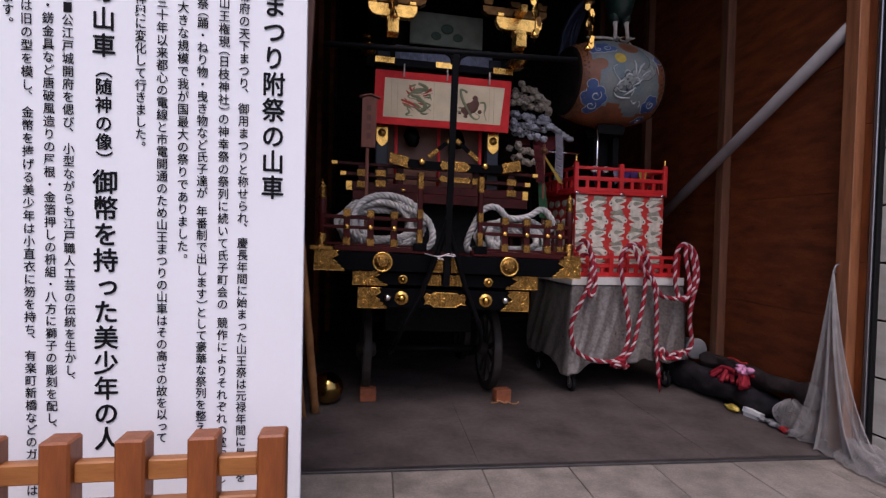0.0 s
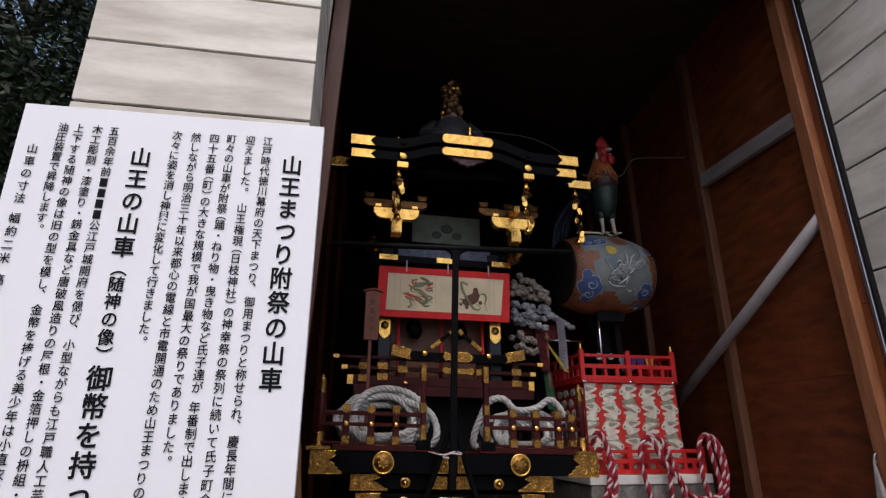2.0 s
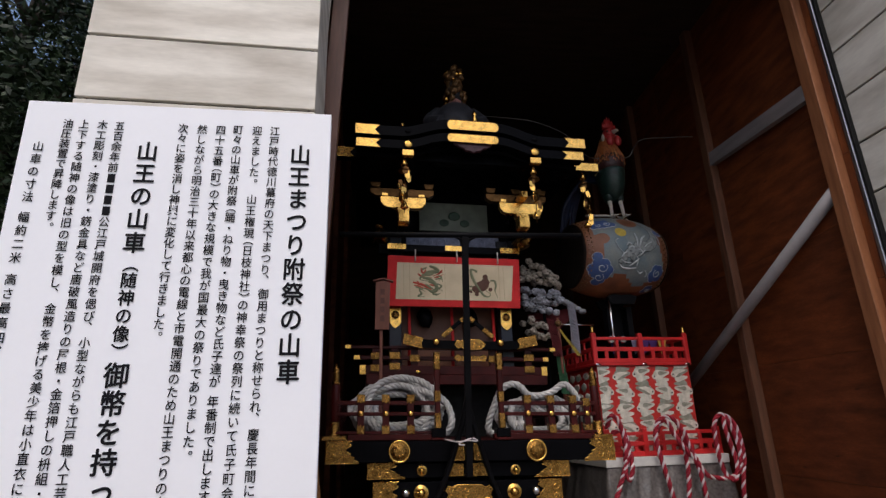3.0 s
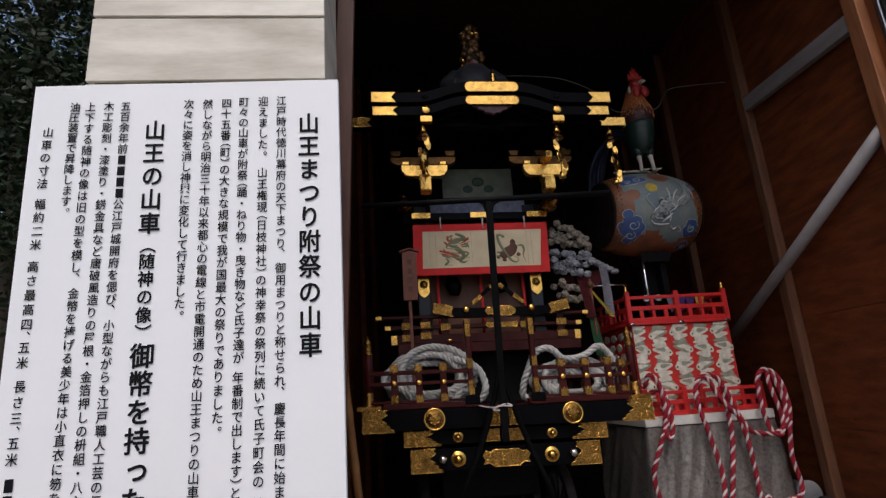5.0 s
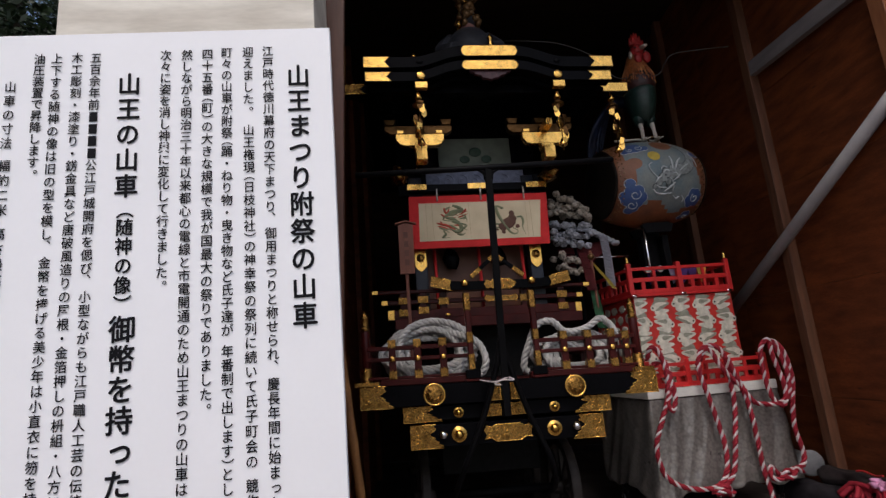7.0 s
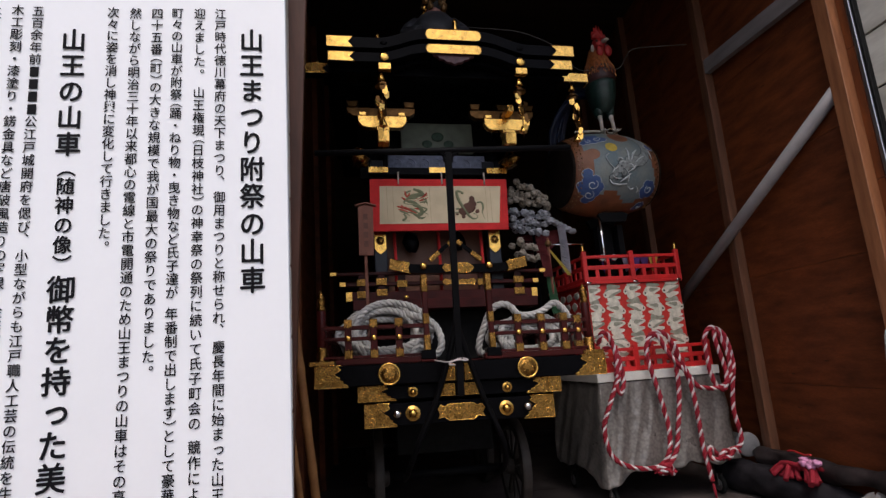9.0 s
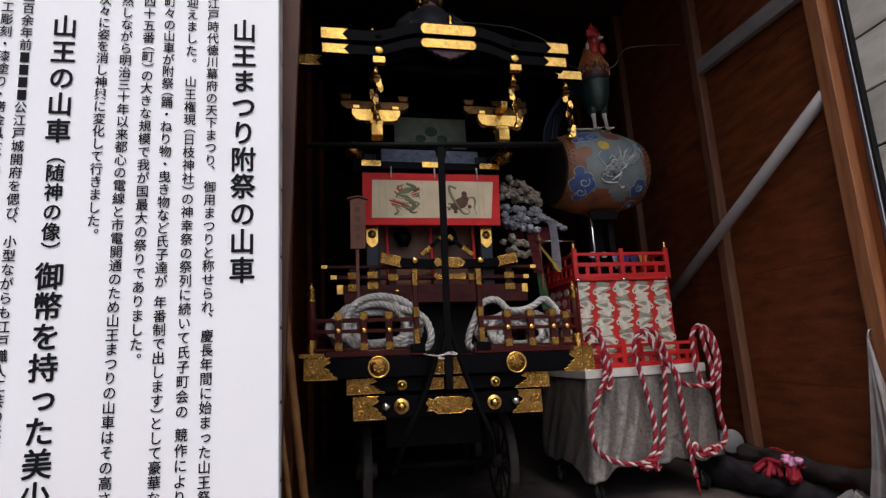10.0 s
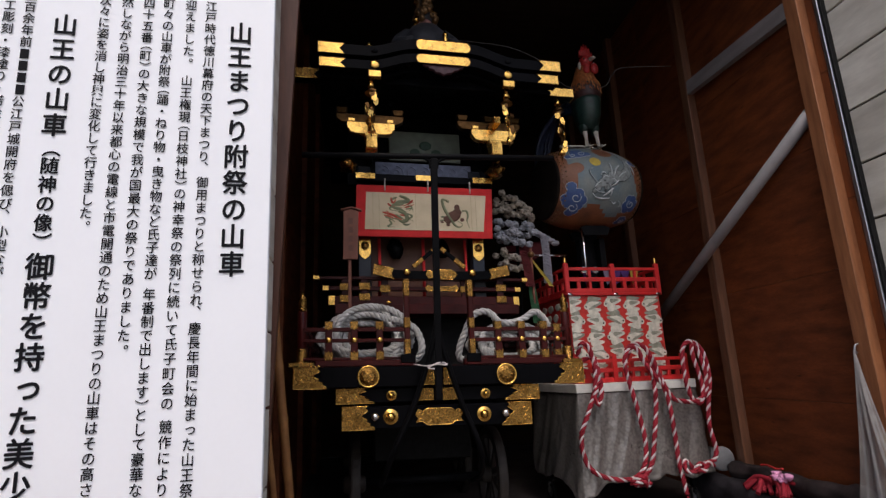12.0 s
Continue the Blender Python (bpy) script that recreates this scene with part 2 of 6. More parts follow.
# ---- shape helpers ----
def mesh_ob(name, bm, material, smooth=False):
    me = bpy.data.meshes.new(name)
    bm.normal_update()
    bm.to_mesh(me)
    bm.free()
    for k in material if isinstance(material, (list, tuple)) else [material]:
        me.materials.append(k)
    if smooth:
        me.shade_smooth()
    return new(name, me)


def part(name, bm, material, parent, label="", smooth=False):
    ob = mesh_ob(name, bm, material, smooth)
    ob.parent = parent
    if label:
        ob["label"] = label
    return ob


def thing(name, label, category, m=None, group="", kind=""):
    ob = new(name)
    ob.empty_display_size = 0.1
    if m is not None:
        ob.matrix_world = m
    return tagged(ob, label, category, group, kind)


def join(bm, src):
    me = bpy.data.meshes.new("tmp")
    src.to_mesh(me)
    src.free()
    bm.from_mesh(me)
    bpy.data.meshes.remove(me)
    return bm


def box(x0, x1, y0, y1, z0, z1, bevel=0.004, bm=None):
    b = bmesh.new()
    bmesh.ops.create_cube(b, size=1, matrix=Matrix.Translation(((x0 + x1) / 2, (y0 + y1) / 2, (z0 + z1) / 2))
                          @ Matrix.Diagonal((abs(x1 - x0), abs(y1 - y0), abs(z1 - z0), 1)))
    if bevel:
        bmesh.ops.bevel(b, geom=b.edges[:], offset=min(bevel, abs(x1 - x0) / 3, abs(y1 - y0) / 3, abs(z1 - z0) / 3), segments=1, affect="EDGES")
    return join(bm, b) if bm is not None else b


def bar(p, q, w, h, bm=None, bevel=0.003):
    """A square bar from p to q, w wide and h high."""
    p, q = Vector(p), Vector(q)
    b = bmesh.new()
    d = q - p
    m = Matrix.Translation((p + q) / 2) @ d.to_track_quat("Y", "Z").to_matrix().to_4x4()
    bmesh.ops.create_cube(b, size=1, matrix=m @ Matrix.Diagonal((w, d.length, h, 1)))
    if bevel:
        bmesh.ops.bevel(b, geom=b.edges[:], offset=bevel, segments=1, affect="EDGES")
    return join(bm, b) if bm is not None else b


def tube(path, r, sides=10, bm=None, closed=False, mi=0):
    """A round tube along a path; r is a number or one radius a point."""
    b = bm if bm is not None else bmesh.new()
    pts = [Vector(p) for p in path]
    n = len(pts)
    rings = []
    side = None
    for i, p in enumerate(pts):
        a = pts[(i - 1) % n] if closed or i else p
        c = pts[(i + 1) % n] if closed or i < n - 1 else p
        d = (c - a).normalized()
        if side is None:
            side = d.orthogonal().normalized()
        side = (side - d * side.dot(d))
        side = side.normalized() if side.length > 1e-6 else d.orthogonal().normalized()
        up = d.cross(side)
        k = r[i] if isinstance(r, (list, tuple)) else r
        rings.append([b.verts.new(p + side * (k * math.cos(2 * math.pi * j / sides)) + up * (k * math.sin(2 * math.pi * j / sides))) for j in range(sides)])
    last = n if closed else n - 1
    for i in range(last):
        for j in range(sides):
            f = b.faces.new((rings[i][j], rings[i][(j + 1) % sides], rings[(i + 1) % n][(j + 1) % sides], rings[(i + 1) % n][j]))
            f.material_index, f.smooth = mi, True
    if not closed:
        b.faces.new(rings[0][::-1]).material_index = mi
        b.faces.new(rings[-1]).material_index = mi
    return b


def spline(pts, n=12):
    """A smooth run of points through the given ones."""
    P = [Vector(p) for p in pts]
    P = [P[0] * 2 - P[1]] + P + [P[-1] * 2 - P[-2]]
    out = []
    for i in range(1, len(P) - 2):
        for k in range(n):
            t = k / n
            a, b, c, d = P[i - 1:i + 3]
            out.append(0.5 * (2 * b + (c - a) * t + (2 * a - 5 * b + 4 * c - d) * t * t + (3 * b - a - 3 * c + d) * t ** 3))
    return out + [P[-2]]


def even(path, step):
    out, left = [path[0]], step
    for a, b in zip(path, path[1:]):
        d = (b - a).length
        at = left
        while at <= d:
            out.append(a.lerp(b, at / d))
            at += step
        left = at - d
    return out


def rope(path, r, pitch, mats=(0, 0, 0), sides=6):
    """A laid rope of three strands round a path."""
    path = even([Vector(p) for p in path], pitch / 8)
    bm = bmesh.new()
    strands = [[], [], []]
    side = None
    for i, p in enumerate(path):
        d = (path[min(i + 1, len(path) - 1)] - path[max(i - 1, 0)]).normalized()
        side = d.orthogonal().normalized() if side is None else (side - d * side.dot(d)).normalized()
        up = d.cross(side)
        for k in range(3):
            a = 2 * math.pi * (i / 8 + k / 3)
            strands[k].append(p + (side * math.cos(a) + up * math.sin(a)) * r * 0.5)
    for k in range(3):
        tube(strands[k], r * (0.56 if mats[k] == mats[0] else 0.47), sides, bm, mi=mats[k])
    return bm


def lathe(profile, m=None, n=24, bm=None, mi=0):
    """A turned body: profile of (radius, height) about z, moved by m."""
    b = bm if bm is not None else bmesh.new()
    m = m or Matrix()
    rings = [[b.verts.new(m @ Vector((max(r, 1e-4) * math.cos(2 * math.pi * j / n), max(r, 1e-4) * math.sin(2 * math.pi * j / n), z))) for j in range(n)] for r, z in profile]
    for a, c in zip(rings, rings[1:]):
        for j in range(n):
            f = b.faces.new((a[j], a[(j + 1) % n], c[(j + 1) % n], c[j]))
            f.smooth, f.material_index = True, mi
    b.faces.new(rings[0][::-1]).material_index = mi
    b.faces.new(rings[-1]).material_index = mi
    return b


def plate(outline, y0, y1, bm=None, bevel=0.0):
    """A flat plate: outline of (x, z), from y0 (front) to y1."""
    b = bmesh.new()
    f = b.faces.new([b.verts.new((x, y1, z)) for x, z in outline])
    r = bmesh.ops.extrude_face_region(b, geom=[f])
    bmesh.ops.translate(b, verts=[v for v in r["geom"] if isinstance(v, bmesh.types.BMVert)], vec=(0, y0 - y1, 0))
    bmesh.ops.recalc_face_normals(b, faces=b.faces[:])
    if bevel:
        bmesh.ops.bevel(b, geom=[e for e in b.edges if all(abs(v.co.y - y0) < 1e-6 for v in e.verts)], offset=bevel, segments=1, affect="EDGES")
    return join(bm, b) if bm is not None else b


def blob(c, r, sx=1, sy=1, sz=1, bm=None, sub=2, rough=0.0, mi=0):
    b = bmesh.new()
    bmesh.ops.create_icosphere(b, subdivisions=sub, radius=1)
    for v in b.verts:
        k = 1 + rough * noise.noise(v.co * 1.7 + Vector(c) * 5)
        v.co = Vector((v.co.x * r * sx * k, v.co.y * r * sy * k, v.co.z * r * sz * k)) + Vector(c)
    for f in b.faces:
        f.smooth, f.material_index = True, mi
    return join(bm, b) if bm is not None else b


# ---- the setting ----
WALL = 2.77          # inner face of the plywood on the east side
ground = tagged(mesh_ob("ground", box(-400, 400, -400, 400, -0.4, -0.05, 0), EARTH), "grey trodden ground round the shed", "ground", kind="structure")
floor = thing("floor", "grey concrete shed floor with straight joints", "floor", kind="structure")
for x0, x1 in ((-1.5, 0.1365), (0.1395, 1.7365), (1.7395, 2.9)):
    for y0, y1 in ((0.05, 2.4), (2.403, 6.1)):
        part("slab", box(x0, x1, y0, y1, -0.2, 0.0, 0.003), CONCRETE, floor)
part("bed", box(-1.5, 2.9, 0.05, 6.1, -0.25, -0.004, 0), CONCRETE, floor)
tagged(mesh_ob("trim", box(-0.95, 2.76, -0.005, 0.046, -0.2, 0.006, 0.003), DARKSTRIP), "dark metal door track across the shed opening", "threshold", kind="structure")

wall_east = thing("wall_east", "brown plywood shed wall with timber studs", "wall", kind="structure")
for z0, z1 in ((0.0, 1.317), (1.321, 2.262), (2.266, 3.20), (3.204, 4.14), (4.144, 5.5)):
    part("jamb_board", box(WALL - 0.012, WALL + 0.02, 0.02, 0.078, z0, z1, 0.001), JAMBPLY, wall_east)
for k in range(7):
    y0 = 0.197 if k == 0 else 0.57 + 0.91 * k
    for z0, z1 in ((0.0, 0.905), (0.908, 1.815), (1.818, 2.725), (2.728, 3.635), (3.638, 5.5)):
        part("panel", box(WALL, WALL + 0.02, y0 + 0.001, min(0.569 + 0.91 * (k + 1), 6.1), z0, z1, 0.0005), PLY, wall_east)
part("post", box(2.688, WALL, 0.080, 0.195, 0, 5.5, 0.004), TIMBER, wall_east, "orange-brown timber post at the shed opening")
for y in (1.488, 3.0, 4.5):
    part("stud", box(2.69, WALL, y, y + 0.105, 0, 5.5, 0.004), STUDWOOD, wall_east)
part("shell", box(WALL + 0.024, WALL + 0.1, 0.02, 6.1, 0, 5.5, 0), DARKCEIL, wall_east)
steel = thing("door_frame", "steel channel upright at the edge of the shed opening", "door frame", kind="structure")
part("channel", box(2.755, 2.80, -0.012, 0.014, 0, 5.5, 0.004), STEEL, steel)
part("lip", box(2.738, 2.752, -0.034, -0.004, 0, 5.5, 0.004), STEEL, steel)
part("rubber_seal", box(2.752, 2.79, -0.050, -0.016, 0, 5.5, 0.004), RUBBERSHADE, steel)

wall_west = thing("wall_west", "brown plywood inner wall of the shed", "wall", kind="structure")
for k in range(7):
    for z0, z1 in ((0.0, 1.8), (1.804, 3.6), (3.604, 5.5)):
        part("panel", box(-1.28, -1.26, 0.1 + 0.91 * k + 0.002, min(0.1 + 0.91 * (k + 1), 6.1), z0, z1, 0.001), PLY, wall_west)
for y in (1.7, 3.2, 4.7):
    part("stud", box(-1.26, -1.20, y, y + 0.105, 0, 5.5, 0.004), PLY, wall_west)
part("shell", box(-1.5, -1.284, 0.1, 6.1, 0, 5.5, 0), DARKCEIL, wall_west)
part("jamb", box(-1.5, -1.09, 0.118, 0.16, 0, 5.5, 0.004), PLY, wall_west)
part("trim", bar((-1.090, 0.048, 0), (-0.870, 0.048, 5.5), 0.052, 0.112), JAMBWOOD, wall_west, "dark brown timber door jamb")
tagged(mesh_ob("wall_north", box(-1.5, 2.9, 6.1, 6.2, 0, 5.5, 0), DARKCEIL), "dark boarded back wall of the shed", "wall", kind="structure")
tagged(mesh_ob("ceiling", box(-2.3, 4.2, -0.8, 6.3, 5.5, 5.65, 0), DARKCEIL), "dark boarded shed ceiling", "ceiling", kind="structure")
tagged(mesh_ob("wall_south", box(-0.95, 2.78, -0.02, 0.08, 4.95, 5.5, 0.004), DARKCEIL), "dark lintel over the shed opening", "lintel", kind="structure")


def beam_brace(name, label, bm, material):
    return tagged(mesh_ob(name, bm, material), label, "brace")


beam_brace("timber_brace", "grey-painted square timber fixed across the wall studs", bar((2.722, 0.197, 3.815), (2.722, 1.484, 3.896), 0.06, 0.14), BEAMGREY)
beam_brace("pipe_brace", "grey round pipe slanting across the plywood wall", tube([(2.737, 0.200, 2.968), (2.638, 1.36, 2.275), (2.638, 3.2, 1.345)], 0.049, 20), PIPEGREY)


def cladding_wall(name, x0, x1, y0, y1, faces, start):
    """A wing wall of wide lapped boards."""
    w = thing(name, "wing wall of weathered whitish lapped boards", "wall", kind="structure")
    part("core", box(x0 + 0.03, x1 - 0.03, y0 + 0.03, y1, 0, 5.5, 0), DARKCEIL, w)
    z = start
    while z < 5.3:
        h = 0.382
        if "s" in faces:
            part("board", bar((x0, y0 + 0.012, z + h / 2), (x1, y0 + 0.012, z + h / 2), 0.022, h - 0.016, bevel=0.003), CLAD, w)
        for f, x in (("e", x1 - 0.012), ("w", x0 + 0.012)):
            if f in faces:
                part("board", bar((x, y0 + 0.026, z + h / 2), (x, y1, z + h / 2), 0.022, h - 0.016, bevel=0.003), CLAD, w)
        z += h
    return w


west = cladding_wall("wall_wing_west", -2.13, -0.955, -0.70, -0.08, "swe", -0.054)
west.matrix_world = Matrix.Translation((-2.13, -0.70, 0)) @ Matrix.Rotation(radians(3.2), 4, "Z") @ Matrix.Translation((2.13, 0.70, 0))
part("cover_strip", bar((-1.135, -0.060, 0), (-0.915, -0.073, 5.5), 0.034, 0.030), CLAD, west, "cream-painted cover strip")
cladding_wall("wall_wing_east", 2.785, 4.1, -0.70, 0.016, "sw", -0.204)


# ---- the festival float ----
FLOAT = thing("festival_float", "black-lacquered Japanese festival float with gilt fittings on wooden wheels", "float",
              Matrix.Translation((0, 0.847, 0)) @ Matrix.Rotation(0.049, 4, "Z") @ Matrix.Rotation(0.022, 4, "Y"))


def swallow(x0, x1, z0, z1, notch, side):
    """Outline of a gilt end plate with a swallow-tail cut on one side."""
    m = (z0 + z1) / 2
    if side > 0:
        return [(x0, z0), (x1, z0), (x1 - notch, m), (x1, z1), (x0, z1)]
    return [(x0, z0), (x1, z0), (x1, z1), (x0, z1), (x0 + notch, m)]


def torn(x0, x1, z0, z1, side):
    """Outline of a gilt corner plate whose inner edge ends in leafy points."""
    h, w = z1 - z0, x1 - x0
    inner = [(0.22, 1.0), (0.32, 0.90), (0.22, 0.80), (0.36, 0.70), (0.50, 0.60), (0.40, 0.50), (0.26, 0.44), (0.30, 0.34), (0.12, 0.26), (0.16, 0.16), (-0.02, 0.10), (-0.06, 0.0)]
    if side > 0:
        return [(x0, z0)] + [(x1 - a * w * 0.8 - 0.0, z0 + b * h) for a, b in reversed(inner)] + [(x0, z1)]
    return [(x1, z1)] + [(x0 + a * w * 0.8, z0 + b * h) for a, b in inner] + [(x1, z0)]


def gilt(outline, y, label="", material=None, parent=None, thick=0.007):
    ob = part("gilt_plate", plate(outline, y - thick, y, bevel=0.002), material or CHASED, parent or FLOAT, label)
    if material is GOLD:
        part("rim", tube([(x, y - thick, z) for x, z in outline], 0.0035, 5, closed=True), BRONZESHADE, ob)
    if material is None and parent is None:
        # a raised rim and small chased scrolls
        f = y - thick - 0.001
        b = tube([(x, f, z) for x, z in outline], 0.0035, 5, closed=True)
        x0, x1 = min(q[0] for q in outline), max(q[0] for q in outline)
        z0, z1 = min(q[1] for q in outline), max(q[1] for q in outline)
        h = z1 - z0
        outer = x0 if sum(q[0] == x0 for q in outline) > 1 else x1
        way = 1 if outer == x0 else -1
        n = max(1, int((x1 - x0) * 0.62 / (h * 0.5)))
        for k in range(n):
            for m in (0.28, 0.72):
                cx, cz, s = outer + way * h * (0.30 + 0.5 * k), z0 + h * m, 1 if (k + (m > 0.5)) % 2 else -1
                tube([(cx + h * 0.028 * u * math.cos(u * s), f, cz + h * 0.028 * u * math.sin(u * s)) for u in np.linspace(0.8, 6.6, 16)], 0.0028, 5, b)
        part("rim", b, GOLD, ob)
    return ob


def disc(name, x, y, z, r, material, h=0.02, parent=None, label=""):
    m = Matrix.Translation((x, y, z)) @ Matrix.Rotation(radians(90), 4, "X")
    prof = [(r, 0), (r, h * 0.35), (r * 0.92, h * 0.5), (r * 0.80, h * 0.45), (r * 0.72, h * 0.7), (r * 0.45, h), (0, h * 1.08)]
    return part(name, lathe(prof, m, 28), material, parent or FLOAT, label)


def cup(x, y, z, r, parent=None):
    """A polished boss: flat rim and a domed middle."""
    m = Matrix.Translation((x, y, z)) @ Matrix.Rotation(radians(90), 4, "X")
    return part("boss", lathe([(r, 0), (r, 0.008), (r * 0.94, 0.012), (r * 0.60, 0.008), (r * 0.55, 0.016), (r * 0.42, 0.030), (r * 0.2, 0.038), (0, 0.040)], m, 28), GOLD, parent or FLOAT, "polished brass boss")


# chassis and deck
part("front_beam", box(-0.98, 1.085, 0, 0.14, 1.14, 1.28, 0.006), LACQUER, FLOAT)
for x in (-0.97, 0.935):
    part("side_beam", box(x, x + 0.14, 0.142, 2.75, 1.14, 1.28, 0.006), LACQUER, FLOAT)
part("rear_beam", box(-0.82, 0.93, 2.6, 2.74, 1.14, 1.28, 0.006), LACQUER, FLOAT)
part("deck", box(-0.82, 0.93, 0.142, 2.595, 1.24, 1.285, 0.003), MAROON, FLOAT)
for x0, x1 in ((-0.845, -0.165), (0.205, 0.965)):
    part("deck_sill", box(x0, x1, 0.02, 0.10, 1.284, 1.325, 0.004), MAROON, FLOAT)
part("middle_beam", box(-0.70, 0.745, 0.05, 0.19, 1.035, 1.132, 0.005), LACQUER, FLOAT)
part("lower_beam", box(-0.66, 0.665, 0.02, 0.16, 0.865, 1.012, 0.005), LACQUER, FLOAT)
for x in (-0.55, 0.45):
    part("long_beam", box(x, x + 0.12, 0.162, 2.7, 0.88, 1.13, 0.005), LACQUER, FLOAT)
# near-black box: the shade under the float is put into its colour
part("undercarriage", box(-0.40, 0.43, 0.95, 2.5, 0.52, 0.86, 0.01), RUBBERSHADE, FLOAT)
gilt(torn(-0.987, -0.775, 1.138, 1.283, 1), -0.001, "chased gilt corner plate")
gilt(torn(0.865, 1.092, 1.138, 1.283, -1), -0.001, "chased gilt corner plate")
gilt(torn(-0.706, -0.455, 1.032, 1.135, 1), 0.049)
gilt(torn(0.50, 0.752, 1.032, 1.135, -1), 0.049)
gilt(torn(-0.666, -0.455, 0.862, 1.015, 1), 0.019)
gilt(torn(0.46, 0.672, 0.862, 1.015, -1), 0.019)
for x in (-0.987, 1.089):
    part("gilt_cap", box(x - 0.004, x + 0.004, 0.0, 0.14, 1.138, 1.283, 0.001), CHASED, FLOAT)
for x in (-0.487, 0.50):
    disc("medallion", x, -0.001, 1.212, 0.070, CHASED, 0.025, label="round chased gilt medallion")
    for k in range(8):
        a = k * math.pi / 4
        part("petal", blob((x + 0.034 * math.cos(a), -0.022, 1.212 + 0.034 * math.sin(a)), 0.013, 1, 0.5, 1, sub=1), CHASED, FLOAT)
    part("medallion_rim", tube([(x + 0.070 * math.cos(a), -0.008, 1.212 + 0.070 * math.sin(a)) for a in np.linspace(0, 2 * math.pi, 33)[:-1]], 0.008, 6, closed=True), GOLD, FLOAT)
for x, z in ((-0.327, 1.083), (0.348, 1.080)):
    cup(x, 0.049, z, 0.037)
for x, z in ((-0.337, 0.942), (0.322, 0.940)):
    cup(x, 0.019, z, 0.053)
for x in (-0.445, 0.475):
    part("bolt_head", blob((x, 0.0, 0.945), 0.030, bm=None), CHROME, FLOAT, "polished dark steel bolt head")
cen = [(-0.165, 0.955), (-0.145, 0.985), (-0.115, 0.972), (-0.085, 0.990), (0.085, 0.990), (0.115, 0.972), (0.145, 0.985), (0.168, 0.955),
       (0.150, 0.925), (0.165, 0.898), (0.120, 0.905), (0.085, 0.880), (-0.085, 0.880), (-0.120, 0.905), (-0.165, 0.898), (-0.148, 0.925)]
gilt(cen, 0.019, "scroll-edged gilt plaque")
for s in (-1, 1):
    gilt([(0.004 + s * a, b) for a, b in ((0.035, 1.15), (0.125, 1.15), (0.115, 1.20), (0.07, 1.262), (0.035, 1.262))][::s], -0.001)
    gilt([(0.004 + s * a, b) for a, b in ((0.035, 1.045), (0.15, 1.045), (0.135, 1.075), (0.115, 1.125), (0.035, 1.125))][::s], 0.049)


def wheel(x, d, lift):
    w = new("wheel")
    w.parent = FLOAT
    w.matrix_local = Matrix.Translation((x, d, lift)) @ Matrix.Rotation(radians(90), 4, "Y")
    prof = [(0.31, -0.035), (0.38, -0.035), (0.385, -0.02), (0.385, 0.02), (0.38, 0.035), (0.31, 0.035)]
    b = bmesh.new()
    n = 40
    rings = [[b.verts.new((r * math.cos(2 * math.pi * j / n), r * math.sin(2 * math.pi * j / n), z)) for j in range(n)] for r, z in prof]
    for i in range(6):
        for j in range(n):
            b.faces.new((rings[i][j], rings[i][(j + 1) % n], rings[(i + 1) % 6][(j + 1) % n], rings[(i + 1) % 6][j]))
    bmesh.ops.recalc_face_normals(b, faces=b.faces[:])
    part("rim", b, WHEELWOOD, w)
    part("hub", lathe([(0.05, -0.09), (0.07, -0.07), (0.07, 0.07), (0.05, 0.09)], None, 20), WHEELWOOD, w)
    for k in range(10):
        a = 2 * math.pi * k / 10
        part("spoke", bar((0.06 * math.cos(a), 0.06 * math.sin(a), 0), (0.32 * math.cos(a), 0.32 * math.sin(a), 0), 0.04, 0.035, bevel=0.003), WHEELWOOD, w)


for x in (-0.575, 0.565):
    for d in (0.86, 2.1):
        wheel(x, d, 0.385 + 0.022 * x)
for d in (0.86, 2.1):
    part("axle", tube([(-0.68, d, 0.385), (0.68, d, 0.385)], 0.035, 12), IRON, FLOAT)

# the raised drawbar with its cross handle
bars = new("drawbar")
bars.parent = FLOAT
bars["label"] = "black steel drawbar with cross handle, folded upright"
part("pole", bar((-0.012, -0.085, 1.05), (-0.044, -0.42, 2.665), 0.046, 0.046), IRON, bars)
part("cross_handle", tube([(-0.925, -0.42, 2.645), (-0.044, -0.42, 2.68), (0.83, -0.42, 2.716)], 0.020, 12), IRON, bars)
for s in (-1, 1):
    part("gusset", tube(spline([(-0.044 + s * 0.02, -0.405, 2.60), (-0.044 + s * 0.03, -0.412, 2.645), (-0.044 + s * 0.075, -0.42, 2.672)], 5), 0.012, 8), IRON, bars)
    part("yoke_arm", tube(spline([(-0.03, -0.19, 1.55), (-0.02 + s * 0.05, -0.13, 1.36), (-0.01 + s * 0.16, -0.03, 1.04), (-0.01 + s * 0.30, 0.06, 0.72), (-0.01 + s * 0.36, 0.30, 0.50), (-0.01 + s * 0.36, 0.66, 0.385)], 6), 0.020, 10), IRON, bars)
tie = tube(spline([(-0.17, -0.02, 1.29), (-0.10, -0.14, 1.275), (-0.03, -0.165, 1.285), (0.03, -0.16, 1.28), (0.04, -0.12, 1.29), (-0.02, -0.165, 1.295), (-0.09, -0.15, 1.262), (-0.05, -0.165, 1.255)], 6), 0.005, 6)
part("tie_string", tie, ROPEWHITE, bars, "white string tied round the drawbar")


